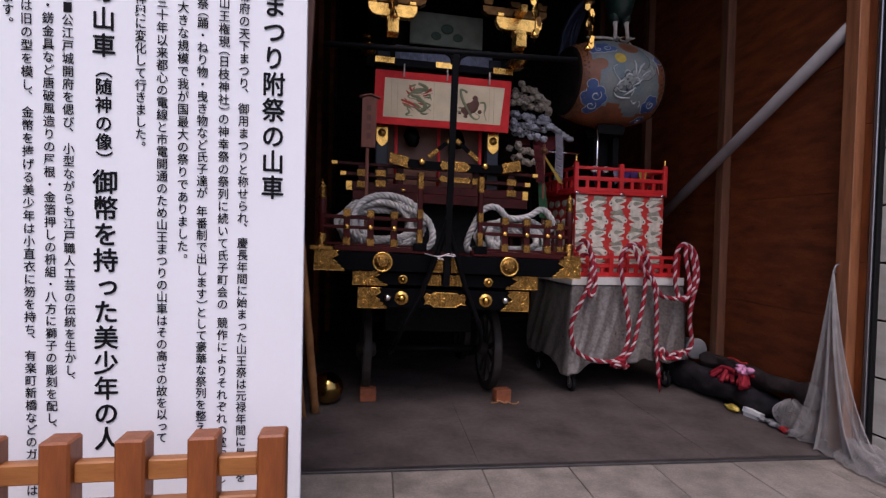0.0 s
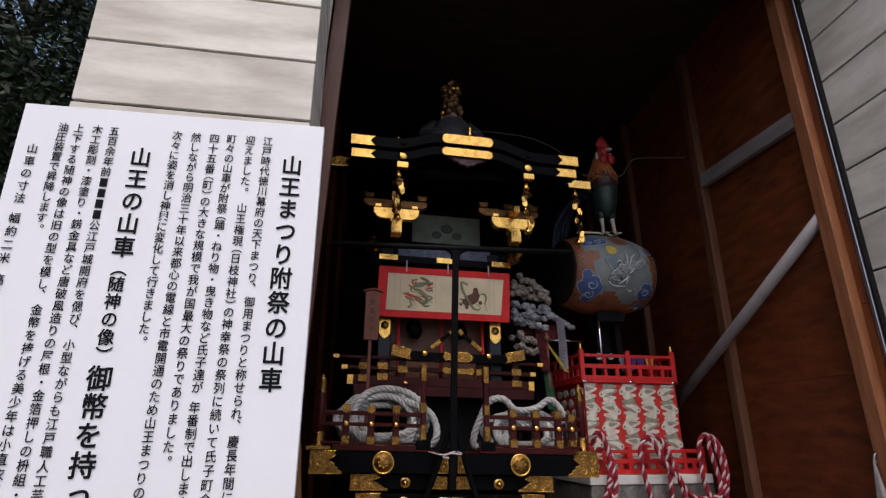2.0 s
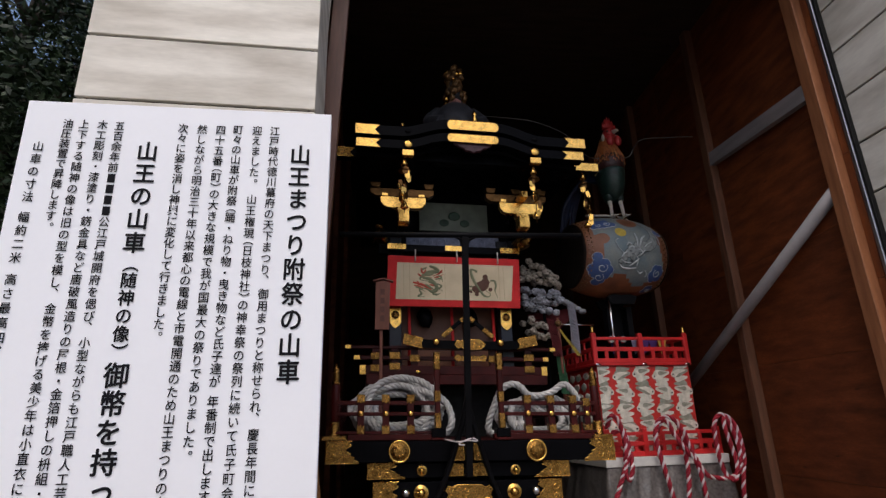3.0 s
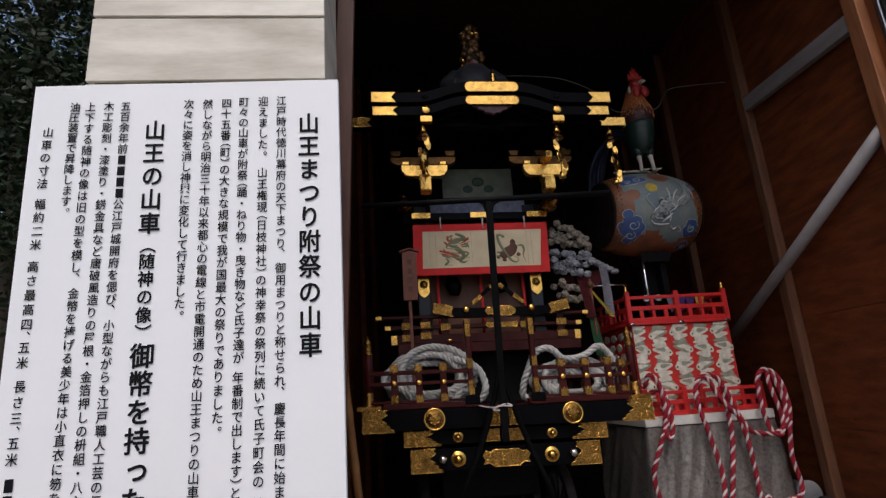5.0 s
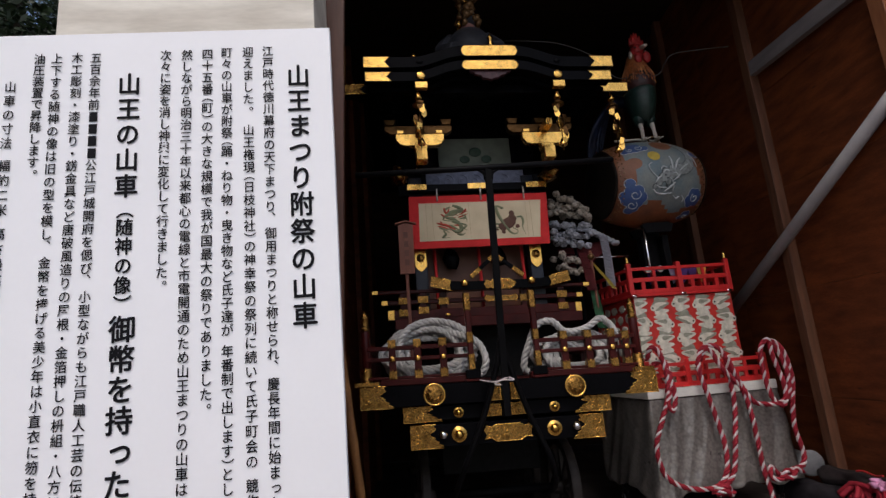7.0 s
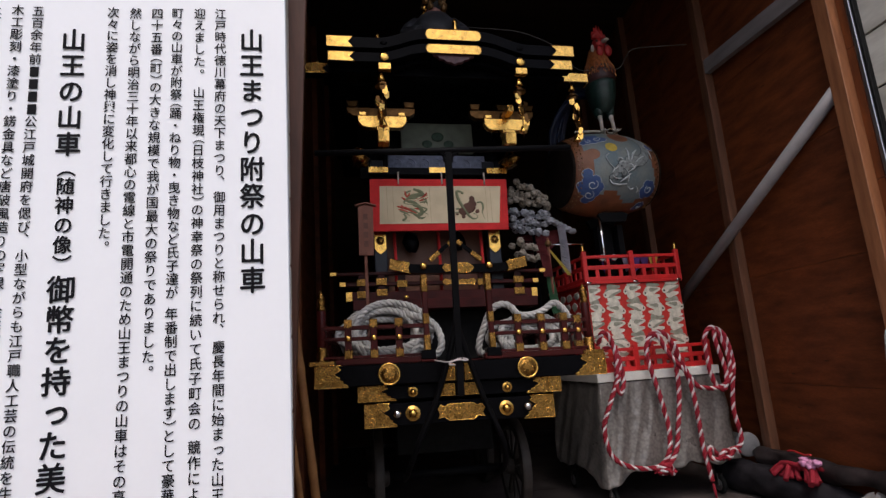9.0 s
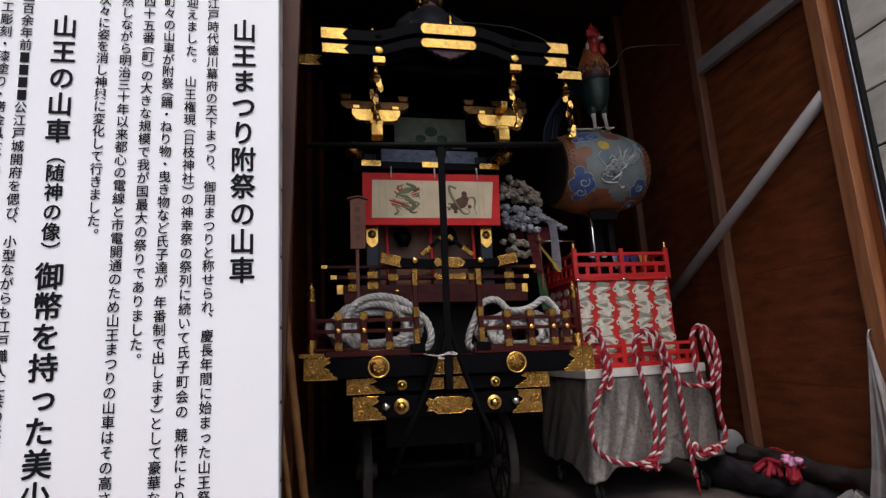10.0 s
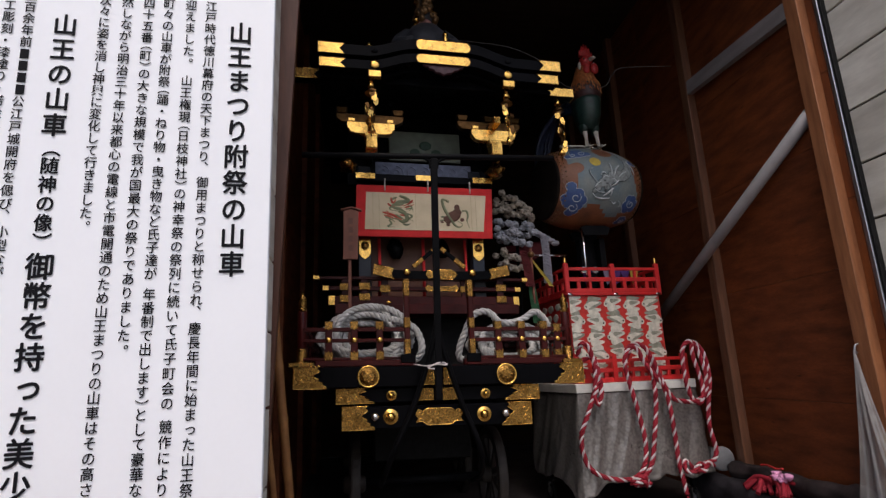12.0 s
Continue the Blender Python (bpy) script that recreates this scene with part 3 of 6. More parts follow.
# railings round the deck
def rail_post(x, d, top=1.59):
    part("rail_post", box(x - 0.024, x + 0.024, d - 0.022, d + 0.022, 1.325, top, 0.003), MAROON, FLOAT)
    for name, z, up in (("post_cap", top + 0.006, -1), ("post_shoe", 1.326, 1)):
        e = [(-0.028, 0), (0.028, 0), (0.028, 0.066), (0.014, 0.052), (0, 0.066), (-0.014, 0.052), (-0.028, 0.066)]
        part(name, plate([(x + u, z + up * v) for u, v in e], d - 0.027, d + 0.027, bevel=0.003), CHASED, FLOAT)
    part("button", blob((x, d - 0.026, 1.464), 0.022, 1, 0.55, 1), GOLD, FLOAT)


for x in (-0.757, -0.580, -0.402, 0.472, 0.652, 0.826):
    rail_post(x, 0.06)
rail_post(0.935, 0.07, 1.57)
for x0, x1 in ((-0.93, -0.20), (0.27, 1.0)):
    for z, h in ((1.538, 0.030), (1.462, 0.026)):
        part("rail", box(x0, x1, 0.045, 0.075, z - h / 2, z + h / 2, 0.004), MAROON, FLOAT)
    part("toe_rail", box(x0, x1, 0.04, 0.08, 1.327, 1.345, 0.003), MAROON, FLOAT)
for x in (-0.205, 0.270):
    part("newel", box(x - 0.020, x + 0.020, 0.030, 0.075, 1.33, 1.90, 0.006), MAROON, FLOAT)
    for z0, z1 in ((1.775, 1.905), (1.545, 1.625), (1.36, 1.47)):
        part("newel_sleeve", box(x - 0.024, x + 0.024, 0.026, 0.079, z0, z1, 0.006), CHASED, FLOAT)
    part("newel_block", box(x - 0.052, x + 0.052, 0.0, 0.105, 1.30, 1.362, 0.005), LACQUER, FLOAT)
    part("newel_foot", box(x - 0.056, x + 0.056, -0.004, 0.11, 1.283, 1.30, 0.003), MAROON, FLOAT)
for x in (-0.94, 1.02):
    part("corner_newel", lathe([(0.032, 1.28), (0.032, 1.66), (0.026, 1.67)], Matrix.Translation((x, 0.08, 0)), 16), MAROON, FLOAT)
    part("finial", lathe([(0.028, 1.665), (0.032, 1.68), (0.024, 1.70), (0.030, 1.72), (0.024, 1.745), (0.028, 1.76), (0.012, 1.79), (0.004, 1.815)], Matrix.Translation((x, 0.08, 0)), 16), CHASED, FLOAT, "gilt newel finial")
    part("newel_shoe", lathe([(0.05, 1.285), (0.046, 1.30), (0.037, 1.31), (0.037, 1.40), (0.033, 1.41)], Matrix.Translation((x, 0.08, 0)), 16), CHASED, FLOAT)
    part("newel_shoe", box(x - 0.085, x + 0.085, 0.02, 0.14, 1.284, 1.315, 0.004), CHASED, FLOAT)
    for z, h in ((1.538, 0.030), (1.462, 0.026)):
        part("side_rail", box(x - 0.016, x + 0.016, 0.11, 2.5, z - h / 2, z + h / 2, 0.004), MAROON, FLOAT)
    for k in range(6):
        part("rail_post", box(x - 0.022, x + 0.022, 0.45 + 0.4 * k, 0.49 + 0.4 * k, 1.285, 1.59, 0.003), MAROON, FLOAT)

# upper balcony
for z, x0, x1, h in ((1.830, -0.775, 0.86, 0.075), (1.932, -0.825, 0.88, 0.034), (2.020, -0.90, 0.95, 0.028)):
    part("balcony_rail", box(x0, x1, 0.665, 0.725, z - h / 2, z + h / 2, 0.005), MAROON, FLOAT)
    for x in (x0, x1):
        s = 1 if x < 0 else -1
        part("rail_cap", box(min(x, x + s * 0.05) - 0.002, max(x, x + s * 0.05) + 0.002, 0.66, 0.73, z - h / 2 - 0.003, z + h / 2 + 0.003, 0.003), GOLD, FLOAT)
for x, zs in ((-0.64, (1.845, 1.945)), (-0.31, (1.93,)), (0.38, (1.93,)), (0.70, (1.845, 1.945)), (-0.48, (1.95, 1.86))):
    for z in zs:
        part("gilt_plate", box(x - 0.045, x + 0.045, 0.652, 0.660, z - 0.030, z + 0.028, 0.002), CHASED, FLOAT)
    part("balcony_post", box(x - 0.03, x + 0.03, 0.67, 0.715, 1.78, 2.02, 0.003), MAROON, FLOAT)
for x in (-0.28, 0.42):
    part("stud_head", blob((x, 0.660, 1.815), 0.022, 1, 0.4, 0.7), GOLD, FLOAT)
part("balcony_floor", box(-0.72, 0.80, 0.50, 2.3, 1.70, 1.78, 0.004), MAROON, FLOAT)
# blackened in colour to stand for the shade behind the railing
part("inner_wall", box(-0.62, 0.70, 0.78, 2.2, 1.287, 1.698, 0.004), RUBBERSHADE, FLOAT)

# house: pillars, walls, curved top rail
for x in (-0.472, 0.538):
    part("pillar", box(x - 0.055, x + 0.055, 0.74, 0.85, 1.78, 3.05, 0.006), BLUEBLACK, FLOAT)
    gilt([(x - 0.052, 2.40), (x - 0.052, 2.245), (x - 0.03, 2.215), (x, 2.195), (x + 0.03, 2.215), (x + 0.052, 2.245), (x + 0.052, 2.40)][::-1], 0.739, "gilt pillar fitting", GOLD)
    disc("rosette", x, 0.733, 2.315, 0.036, CHASED, 0.02)
part("back_wall", box(-0.415, 0.482, 0.92, 0.95, 1.78, 2.95, 0.003), BROWNPANEL, FLOAT, "brown panelled wall")
for x in (-0.345, 0.045, 0.43):
    part("red_cord", tube([(x, 0.80, 2.40), (x + 0.004, 0.80, 2.1), (x - 0.003, 0.80, 1.79)], 0.014, 8), REDCLOTH, FLOAT)
for x in (-0.20, 0.22):
    part("tassel", blob((x, 0.80, 2.31), 0.07, 1, 0.5, 1.3, sub=2, rough=0.5), LACQUER, FLOAT)
arch = [(-0.405, 2.085), (-0.33, 2.062), (-0.25, 2.048), (-0.10, 2.040), (0.175, 2.038), (0.45, 2.040), (0.60, 2.050), (0.68, 2.066), (0.755, 2.092)]
top = bmesh.new()
prev = None
for x, z in arch:
    ring = [top.verts.new((x, y, z + h)) for y, h in ((0.60, -0.036), (0.66, -0.036), (0.66, 0.036), (0.60, 0.036))]
    if prev:
        for j in range(4):
            top.faces.new((prev[j], prev[(j + 1) % 4], ring[(j + 1) % 4], ring[j]))
    else:
        top.faces.new(ring)
    prev = ring
top.faces.new(prev[::-1])
bmesh.ops.recalc_face_normals(top, faces=top.faces[:])
part("curved_rail", top, LACQUER, FLOAT)
gilt([(-0.415, 2.045), (-0.24, 2.004), (-0.262, 2.045), (-0.24, 2.088), (-0.405, 2.130)], 0.599, "gilt end fitting")
gilt([(0.765, 2.050), (0.755, 2.136), (0.585, 2.090), (0.607, 2.045), (0.585, 2.006)], 0.599, "gilt end fitting")
for x in (-0.130, 0.436):
    part("stud_head", blob((x, 0.590, 2.062), 0.032, 1, 0.6, 1), GOLD, FLOAT)
gilt([(0.03, 2.045), (0.055, 2.082), (0.085, 2.065), (0.11, 2.085), (0.25, 2.085), (0.275, 2.065), (0.30, 2.045), (0.275, 2.02), (0.25, 2.003), (0.11, 2.003), (0.085, 2.02), (0.055, 2.008)][::-1], 0.598)
gilt([(0.03, 1.935), (0.06, 1.965), (0.085, 1.95), (0.27, 1.95), (0.30, 1.965), (0.32, 1.935), (0.30, 1.905), (0.27, 1.915), (0.085, 1.915), (0.06, 1.905)][::-1], 0.661)
for s in (-1, 1):
    a, b2 = Vector((0.155 + s * 0.225, 0.64, 2.115)), Vector((0.155 + s * 0.02, 0.64, 2.285))
    part("chevron_bar", bar(a, b2, 0.03, 0.034), LACQUER, FLOAT)
    part("chevron_cap", bar(a, a.lerp(b2, 0.42), 0.034, 0.040), CHASED, FLOAT)
    part("chevron_cap", bar(a.lerp(b2, 0.80), b2, 0.034, 0.040), CHASED, FLOAT)

# hanging with two painted pictures
hang = new("hanging")
hang.parent = FLOAT
hang["label"] = "red-bordered cream silk hanging with two painted motifs"
part("red_border", plate([(-0.555, 2.372), (0.648, 2.380), (0.668, 2.842), (-0.545, 2.835)], 0.628, 0.640, bevel=0.003), REDCLOTH, hang)
part("silk_field", plate([(-0.475, 2.435), (0.568, 2.442), (0.605, 2.775), (-0.462, 2.770)], 0.6235, 0.6275), CREAM, hang)
for x in (-0.30, 0.08, 0.46):
    part("loop", tube([(x, 0.622, 2.79), (x, 0.615, 2.84), (x + 0.003, 0.63, 2.90)], 0.007, 6), BONE, hang)


MOTIFRED, MOTIFGREEN = mat("motif_red", (0.45, 0.06, 0.03), 0.7), mat("motif_sage", (0.20, 0.22, 0.12), 0.7)
MOTIFBROWN = mat("motif_brown", (0.12, 0.05, 0.03), 0.7)


def stroke(points, w, material):
    """One tapered brush line on the silk, from points in hundredths of the field's width and height."""
    path = spline([(-0.47 + 0.0106 * u, 0.6225, 2.772 - 0.00335 * v) for u, v in points], 5)
    n = len(path) - 1
    b = tube(path, [1.25 * w * (0.25 + 0.75 * math.sin(math.pi * min(1, 0.15 + i / n))) for i in range(n + 1)], 6)
    for v in b.verts:
        v.co.y = 0.6225 + (v.co.y - 0.6225) * 0.25
    part("painted_stroke", b, material, hang)


for pts, w in (([(28, 8), (33, 14), (35, 22), (27, 26), (22, 36), (20, 46), (27, 50)], 0.014), ([(27, 50), (32, 56), (34, 70), (30, 78), (25, 70), (19, 74)], 0.015),
               ([(19, 74), (21, 84), (18, 92), (24, 93)], 0.008), ([(34, 56), (38, 62), (36, 70), (39, 76)], 0.007), ([(33, 44), (38, 42), (39, 52)], 0.006), ([(24, 60), (28, 66), (33, 76)], 0.010), ([(22, 40), (28, 44), (33, 52)], 0.012), ([(24, 34), (30, 30), (34, 20)], 0.010), ([(30, 84), (34, 86), (37, 82)], 0.008), ([(16, 66), (20, 70), (24, 80)], 0.008), ([(35, 34), (38, 38), (36, 48)], 0.007), ([(26, 12), (22, 18), (20, 24)], 0.007)):
    stroke(pts, w, MOTIFGREEN)
for pts, w in (([(14, 54), (21, 60), (27, 66), (30, 76)], 0.009), ([(20, 56), (24, 64), (29, 72)], 0.008), ([(21, 14), (22, 26), (26, 32), (31, 34)], 0.008), ([(39, 18), (36, 28), (31, 36)], 0.008),
               ([(25, 18), (24, 28), (28, 36)], 0.006), ([(36, 26), (40, 24)], 0.005), ([(28, 60), (33, 62), (35, 66)], 0.006), ([(17, 50), (20, 58)], 0.005), ([(18, 30), (22, 38), (30, 40)], 0.007), ([(32, 40), (36, 36), (40, 30)], 0.006), ([(22, 62), (27, 70), (32, 82)], 0.006), ([(15, 62), (20, 66), (26, 74)], 0.006)):
    stroke(pts, w, MOTIFRED)
for pts, w in (([(68, 16), (64, 14), (64, 26), (66, 44), (70, 66), (74, 84), (78, 88), (80, 80), (76, 72)], 0.011), ([(80, 44), (84, 44), (85, 58), (84, 70), (86, 90)], 0.008), ([(68, 16), (69, 22)], 0.012), ([(62, 62), (66, 60)], 0.007), ([(61, 72), (66, 70)], 0.006)):
    stroke(pts, w, MOTIFGREEN)
turtle = bmesh.new()
for u, v, r, q in ((73, 58, 0.062, 0.75), (68, 68, 0.045, 0.8), (76, 48, 0.04, 1.0), (76, 34, 0.026, 1.0), (80, 68, 0.020, 0.9), (68, 82, 0.020, 0.9), (63, 76, 0.016, 0.6)):
    blob((-0.47 + 0.0106 * u, 0.6225, 2.772 - 0.00335 * v), r, 1.0, 0.04, q, turtle, 2, 0.25)
part("painted_motif", turtle, MOTIFBROWN, hang)
for u in (6, 11, 41, 88, 92):
    part("silk_seam", box(-0.47 + 0.0106 * u, -0.467 + 0.0106 * u, 0.6222, 0.6234, 2.45, 2.765, 0), mat("silk_seam", (0.46, 0.37, 0.23), 0.7), hang)

# head beam, cloth frieze, panel with crests
part("head_beam", box(-0.545, 0.68, 0.66, 0.72, 2.888, 2.955, 0.004), LACQUER, FLOAT)
for x0, x1 in ((-0.55, -0.38), (-0.02, 0.17), (0.50, 0.685)):
    part("gilt_plate", box(x0, x1, 0.652, 0.659, 2.905, 2.958, 0.002), GOLD, FLOAT)
part("frieze", box(-0.37, 0.515, 0.75, 0.78, 2.93, 3.105, 0.004), BLUECLOTH, FLOAT, "blue-grey brocade frieze")
scroll = bmesh.new()
for k in range(7):
    c = Vector((-0.30 + k * 0.125, 0.747, 3.01))
    tube([c + Vector((math.cos(a) * (0.012 + 0.006 * a), 0, math.sin(a) * (0.012 + 0.006 * a))) for a in np.linspace(0, 8, 26)], 0.005, 5, scroll)
part("scrollwork", scroll, BLUECLOTH, FLOAT)
part("crest_panel", box(-0.24, 0.43, 0.80, 0.83, 3.15, 3.44, 0.004), GREENCLOTH, FLOAT, "grey-green panel with three dark crests")
for x, z, r in ((0.10, 3.305, 0.055), (0.0, 3.235, 0.045), (0.20, 3.235, 0.045)):
    part("crest", blob((x, 0.797, z), r, 1.1, 0.06, 0.85), CREST, FLOAT)
part("upper_wall", box(-0.62, 0.72, 0.96, 1.0, 2.95, 3.66, 0.004), LACQUER, FLOAT)
for x in (-0.62, 0.70):
    lion = blob((x, 0.60, 2.995), 0.075, 1.1, 1.3, 0.8, rough=0.7)
    blob((x, 0.50, 2.97), 0.05, 1.0, 1.2, 0.8, lion, rough=0.6)
    tube(spline([(x, 0.62, 3.04), (x - 0.03, 0.56, 3.08), (x + 0.02, 0.52, 3.06)], 4), 0.015, 6, lion)
    part("carved_beam_end", lion, CHASED, FLOAT, "carved gilt beam end")


def bracket(x, d):
    """A gilt bracket cluster under the eave."""
    k = new("bracket")
    k.parent = FLOAT
    k["label"] = "gilt stepped bracket under the eave"
    arm = [(x - 0.20, 3.275), (x - 0.198, 3.225), (x - 0.17, 3.185), (x - 0.13, 3.172), (x + 0.13, 3.172), (x + 0.17, 3.185), (x + 0.198, 3.225), (x + 0.20, 3.275)]
    part("arm", plate(arm, d - 0.03, d + 0.03, bevel=0.004), GOLD, k)
    part("bearing_block", box(x - 0.048, x + 0.048, d - 0.10, d + 0.02, 3.02, 3.128, 0.006), GOLD, k)
    part("bearing_block", box(x - 0.055, x + 0.055, d - 0.06, d + 0.04, 3.130, 3.170, 0.006), GOLD, k)
    part("nose", bar((x, d - 0.16, 3.31), (x, d + 0.2, 3.31), 0.055, 0.06), GOLD, k)
    for s in (-1, 1):
        part("bearing_block", box(x + s * 0.16 - 0.03, x + s * 0.16 + 0.03, d - 0.03, d + 0.03, 3.277, 3.31, 0.005), GOLD, k)
    # upper tier is gilt too, its shade under the eave painted as darker metal
    wide = [(x - 0.29, 3.41), (x - 0.285, 3.365), (x - 0.24, 3.335), (x + 0.24, 3.335), (x + 0.285, 3.365), (x + 0.29, 3.41)]
    part("upper_arm", plate(wide, d + 0.10, d + 0.16, bevel=0.004), BRONZESHADE, k)
    for s in (-1, 0, 1):
        part("bearing_block", plate([(x + s * 0.24 - 0.035, 3.414), (x + s * 0.24 + 0.035, 3.414), (x + s * 0.24 + 0.05, 3.465), (x + s * 0.24 - 0.05, 3.465)], d + 0.09, d + 0.17, bevel=0.004), BRONZESHADE, k)
    part("stem", box(x - 0.03, x + 0.03, d + 0.03, d + 0.4, 3.06, 3.36, 0.004), LACQUER, k)


bracket(-0.428, 0.35)
bracket(0.628, 0.35)

# roof: two stacked curved bargeboards, black roof behind, eave beam with gilt ends


def crown(x):
    c = 0.15
    a = abs(x - c)
    s = min(max((a - 0.22) / 0.40, 0), 1)
    return 0.098 * (1 - s * s * (3 - 2 * s)) - 0.02 * max(a - 0.7, 0)


def barge(z, h, y0, y1, x0, x1):
    b = bmesh.new()
    prev = None
    for x in np.linspace(x0, x1, 49):
        ring = [b.verts.new((x, y, z + crown(x) + k)) for y, k in ((y0, -h / 2), (y1, -h / 2), (y1, h / 2), (y0, h / 2))]
        if prev:
            for j in range(4):
                b.faces.new((prev[j], prev[(j + 1) % 4], ring[(j + 1) % 4], ring[j]))
        else:
            b.faces.new(ring)
        prev = ring
    b.faces.new(prev[::-1])
    bmesh.ops.recalc_face_normals(b, faces=b.faces[:])
    return b


part("bargeboard", barge(3.733, 0.088, 0.0, 0.10, -0.845, 1.145), LACQUER, FLOAT)
part("bargeboard", barge(3.622, 0.076, 0.02, 0.12, -0.838, 1.125), LACQUER, FLOAT)
part("roof", barge(3.79, 0.03, 0.06, 2.6, -0.86, 1.16), LACQUER, FLOAT, "black lacquered curved gable roof")
part("roof_underside", barge(3.565, 0.03, 0.122, 2.6, -0.80, 1.10), LACQUER, FLOAT)
for z, h, y, x0, x1 in ((3.731, 0.095, -0.001, -0.850, 1.150), (3.618, 0.082, 0.019, -0.842, 1.130)):
    gilt(swallow(x0, x0 + 0.205, z - h / 2, z + h / 2, 0.04, 1), y, "gilt swallow-tail end plate", GOLD)
    gilt(swallow(x1 - 0.19, x1, z - h / 2, z + h / 2, 0.04, -1), y, "gilt swallow-tail end plate", GOLD)
    m = z + 0.098
    gilt([(0.15 + 0.19 * s + 0.036 * math.cos(a) * s, m + h / 2 * math.sin(a) * s) for s in (1, -1) for a in np.linspace(-1.57, 1.57, 9)], y, "long gilt centre plate", GOLD)
for x in (-0.410, 0.692):
    zc = crown(x)
    part("gilt_disc", blob((x, 0.012, 3.622 + zc), 0.038, 1.05, 0.22, 1), GOLD, FLOAT)
    part("gilt_block", box(x - 0.050, x + 0.050, 0.01, 0.06, 3.512 + zc, 3.568 + zc, 0.004), GOLD, FLOAT)
    part("diamond", blob((x, -0.004, 3.728 + zc), 0.022, 1.4, 0.3, 0.8, sub=1), IRON, FLOAT)
    part("knob", lathe([(0.04, 0), (0.035, 0.02), (0.018, 0.03), (0.022, 0.045), (0.012, 0.07), (0.002, 0.08)], Matrix.Translation((x - 0.04, 0.1, 3.79 + zc)), 12), GOLD, FLOAT)
part("ridge_knob", lathe([(0.05, 0), (0.045, 0.03), (0.022, 0.05), (0.028, 0.075), (0.015, 0.12), (0.026, 0.15), (0.003, 0.19)], Matrix.Translation((0.20, 0.14, 3.89)), 14), GOLD, FLOAT, "gilt knob on the ridge")
pend = [(-0.02, 3.68), (0.32, 3.68), (0.31, 3.665), (0.285, 3.658), (0.27, 3.64), (0.235, 3.634), (0.215, 3.612), (0.18, 3.61), (0.15, 3.592), (0.12, 3.61), (0.085, 3.612), (0.065, 3.634), (0.03, 3.64), (0.015, 3.658), (-0.01, 3.665)]
part("gable_pendant", plate(pend[::-1], 0.03, 0.06, bevel=0.004), mat("pendant_purple", (0.085, 0.026, 0.034), 0.5, 0, 0.3, 30, 0.8, 60), FLOAT, "carved purple-red gable pendant")
part("eave_beam", box(-1.20, 1.34, 0.20, 0.30, 3.575, 3.650, 0.005), LACQUER, FLOAT)
gilt(swallow(-1.205, -0.855, 3.572, 3.653, 0.04, 1), 0.199, "gilt swallow-tail end plate")
gilt(swallow(1.075, 1.345, 3.572, 3.653, 0.04, -1), 0.199, "gilt swallow-tail end plate", GOLD)
part("gilt_cap", box(1.342, 1.348, 0.20, 0.30, 3.573, 3.652, 0.001), GOLD, FLOAT)


def pendant_chain(x, d, z0, z1, seed):
    """A hanging chain of small gilt bells and leaves."""
    k = new("hanging_ornament")
    k.parent = FLOAT
    k["label"] = "hanging chain of small gilt bells and leaves"
    rr = random.Random(seed)
    h = z0 - z1
    part("chain", tube([(x, d, z0), (x + 0.004, d, (z0 + z1) / 2), (x - 0.002, d, z1)], 0.004, 6), BRONZESHADE, k)
    part("canopy", lathe([(0.052, 0), (0.050, 0.012), (0.030, 0.026), (0.014, 0.045), (0.010, 0.07), (0.003, 0.085)], Matrix.Translation((x, d, z0 - 0.24 * h)), 8), BRONZESHADE, k, "dark bronze canopy")
    part("bell", lathe([(0.024, 0), (0.030, 0.006), (0.024, 0.03), (0.016, 0.055), (0.006, 0.065)], Matrix.Translation((x, d, z0 - 0.13 * h)), 10), GOLD, k)
    part("lantern", lathe([(0.018, 0), (0.030, 0.014), (0.034, 0.045), (0.026, 0.075), (0.012, 0.085)], Matrix.Translation((x, d, z0 - 0.62 * h)), 6), BRONZESHADE, k)
    part("bell", lathe([(0.030, 0), (0.033, 0.008), (0.024, 0.03), (0.014, 0.055), (0.005, 0.06)], Matrix.Translation((x, d, z0 - 0.92 * h)), 10), GOLD, k)
    for i in range(9):
        z, w, t = z0 - h * (0.26 + 0.075 * i), rr.uniform(0.012, 0.022), rr.uniform(0.024, 0.042)
        cx = x + rr.choice((-1, 1)) * rr.uniform(0.006, 0.034)
        q = [(-w, t), (w, t), (w * 1.1, -t * 0.4), (0, -t), (-w * 1.1, -t * 0.4)]
        lf = part("leaf", plate(q, -0.002, 0.002, bevel=0.001), GOLD if i % 3 else BRONZESHADE, k)
        lf.data.transform(Matrix.Translation((cx, d - 0.02 - 0.02 * rr.random(), z)) @ Matrix.Rotation(rr.uniform(-0.8, 0.8), 4, "Z") @ Matrix.Rotation(rr.uniform(-0.3, 0.3), 4, "Y"))


for i, (x, d, z0, z1) in enumerate(((-0.44, 0.05, 3.50, 3.02), (0.672, 0.05, 3.50, 2.99), (1.195, 0.22, 3.575, 2.99), (-1.17, 0.22, 3.575, 3.0))):
    pendant_chain(x, d, z0, z1, i)


LEAN = Matrix.Identity(4)
LEAN[0][2] = -0.022


def plumb(root):
    """Set the uprights of the leaning float plumb again."""
    for o in root.children_recursive:
        if o.type == "MESH" and o.matrix_basis == Matrix() and (o.parent == root or o.parent.matrix_basis == Matrix()):
            o.data.transform(LEAN)


bpy.context.view_layer.update()
plumb(FLOAT)


# ---- things on and beside the float ----
def world_of(x, d, z):
    return FLOAT.matrix_world @ LEAN @ Vector((x, d, z))


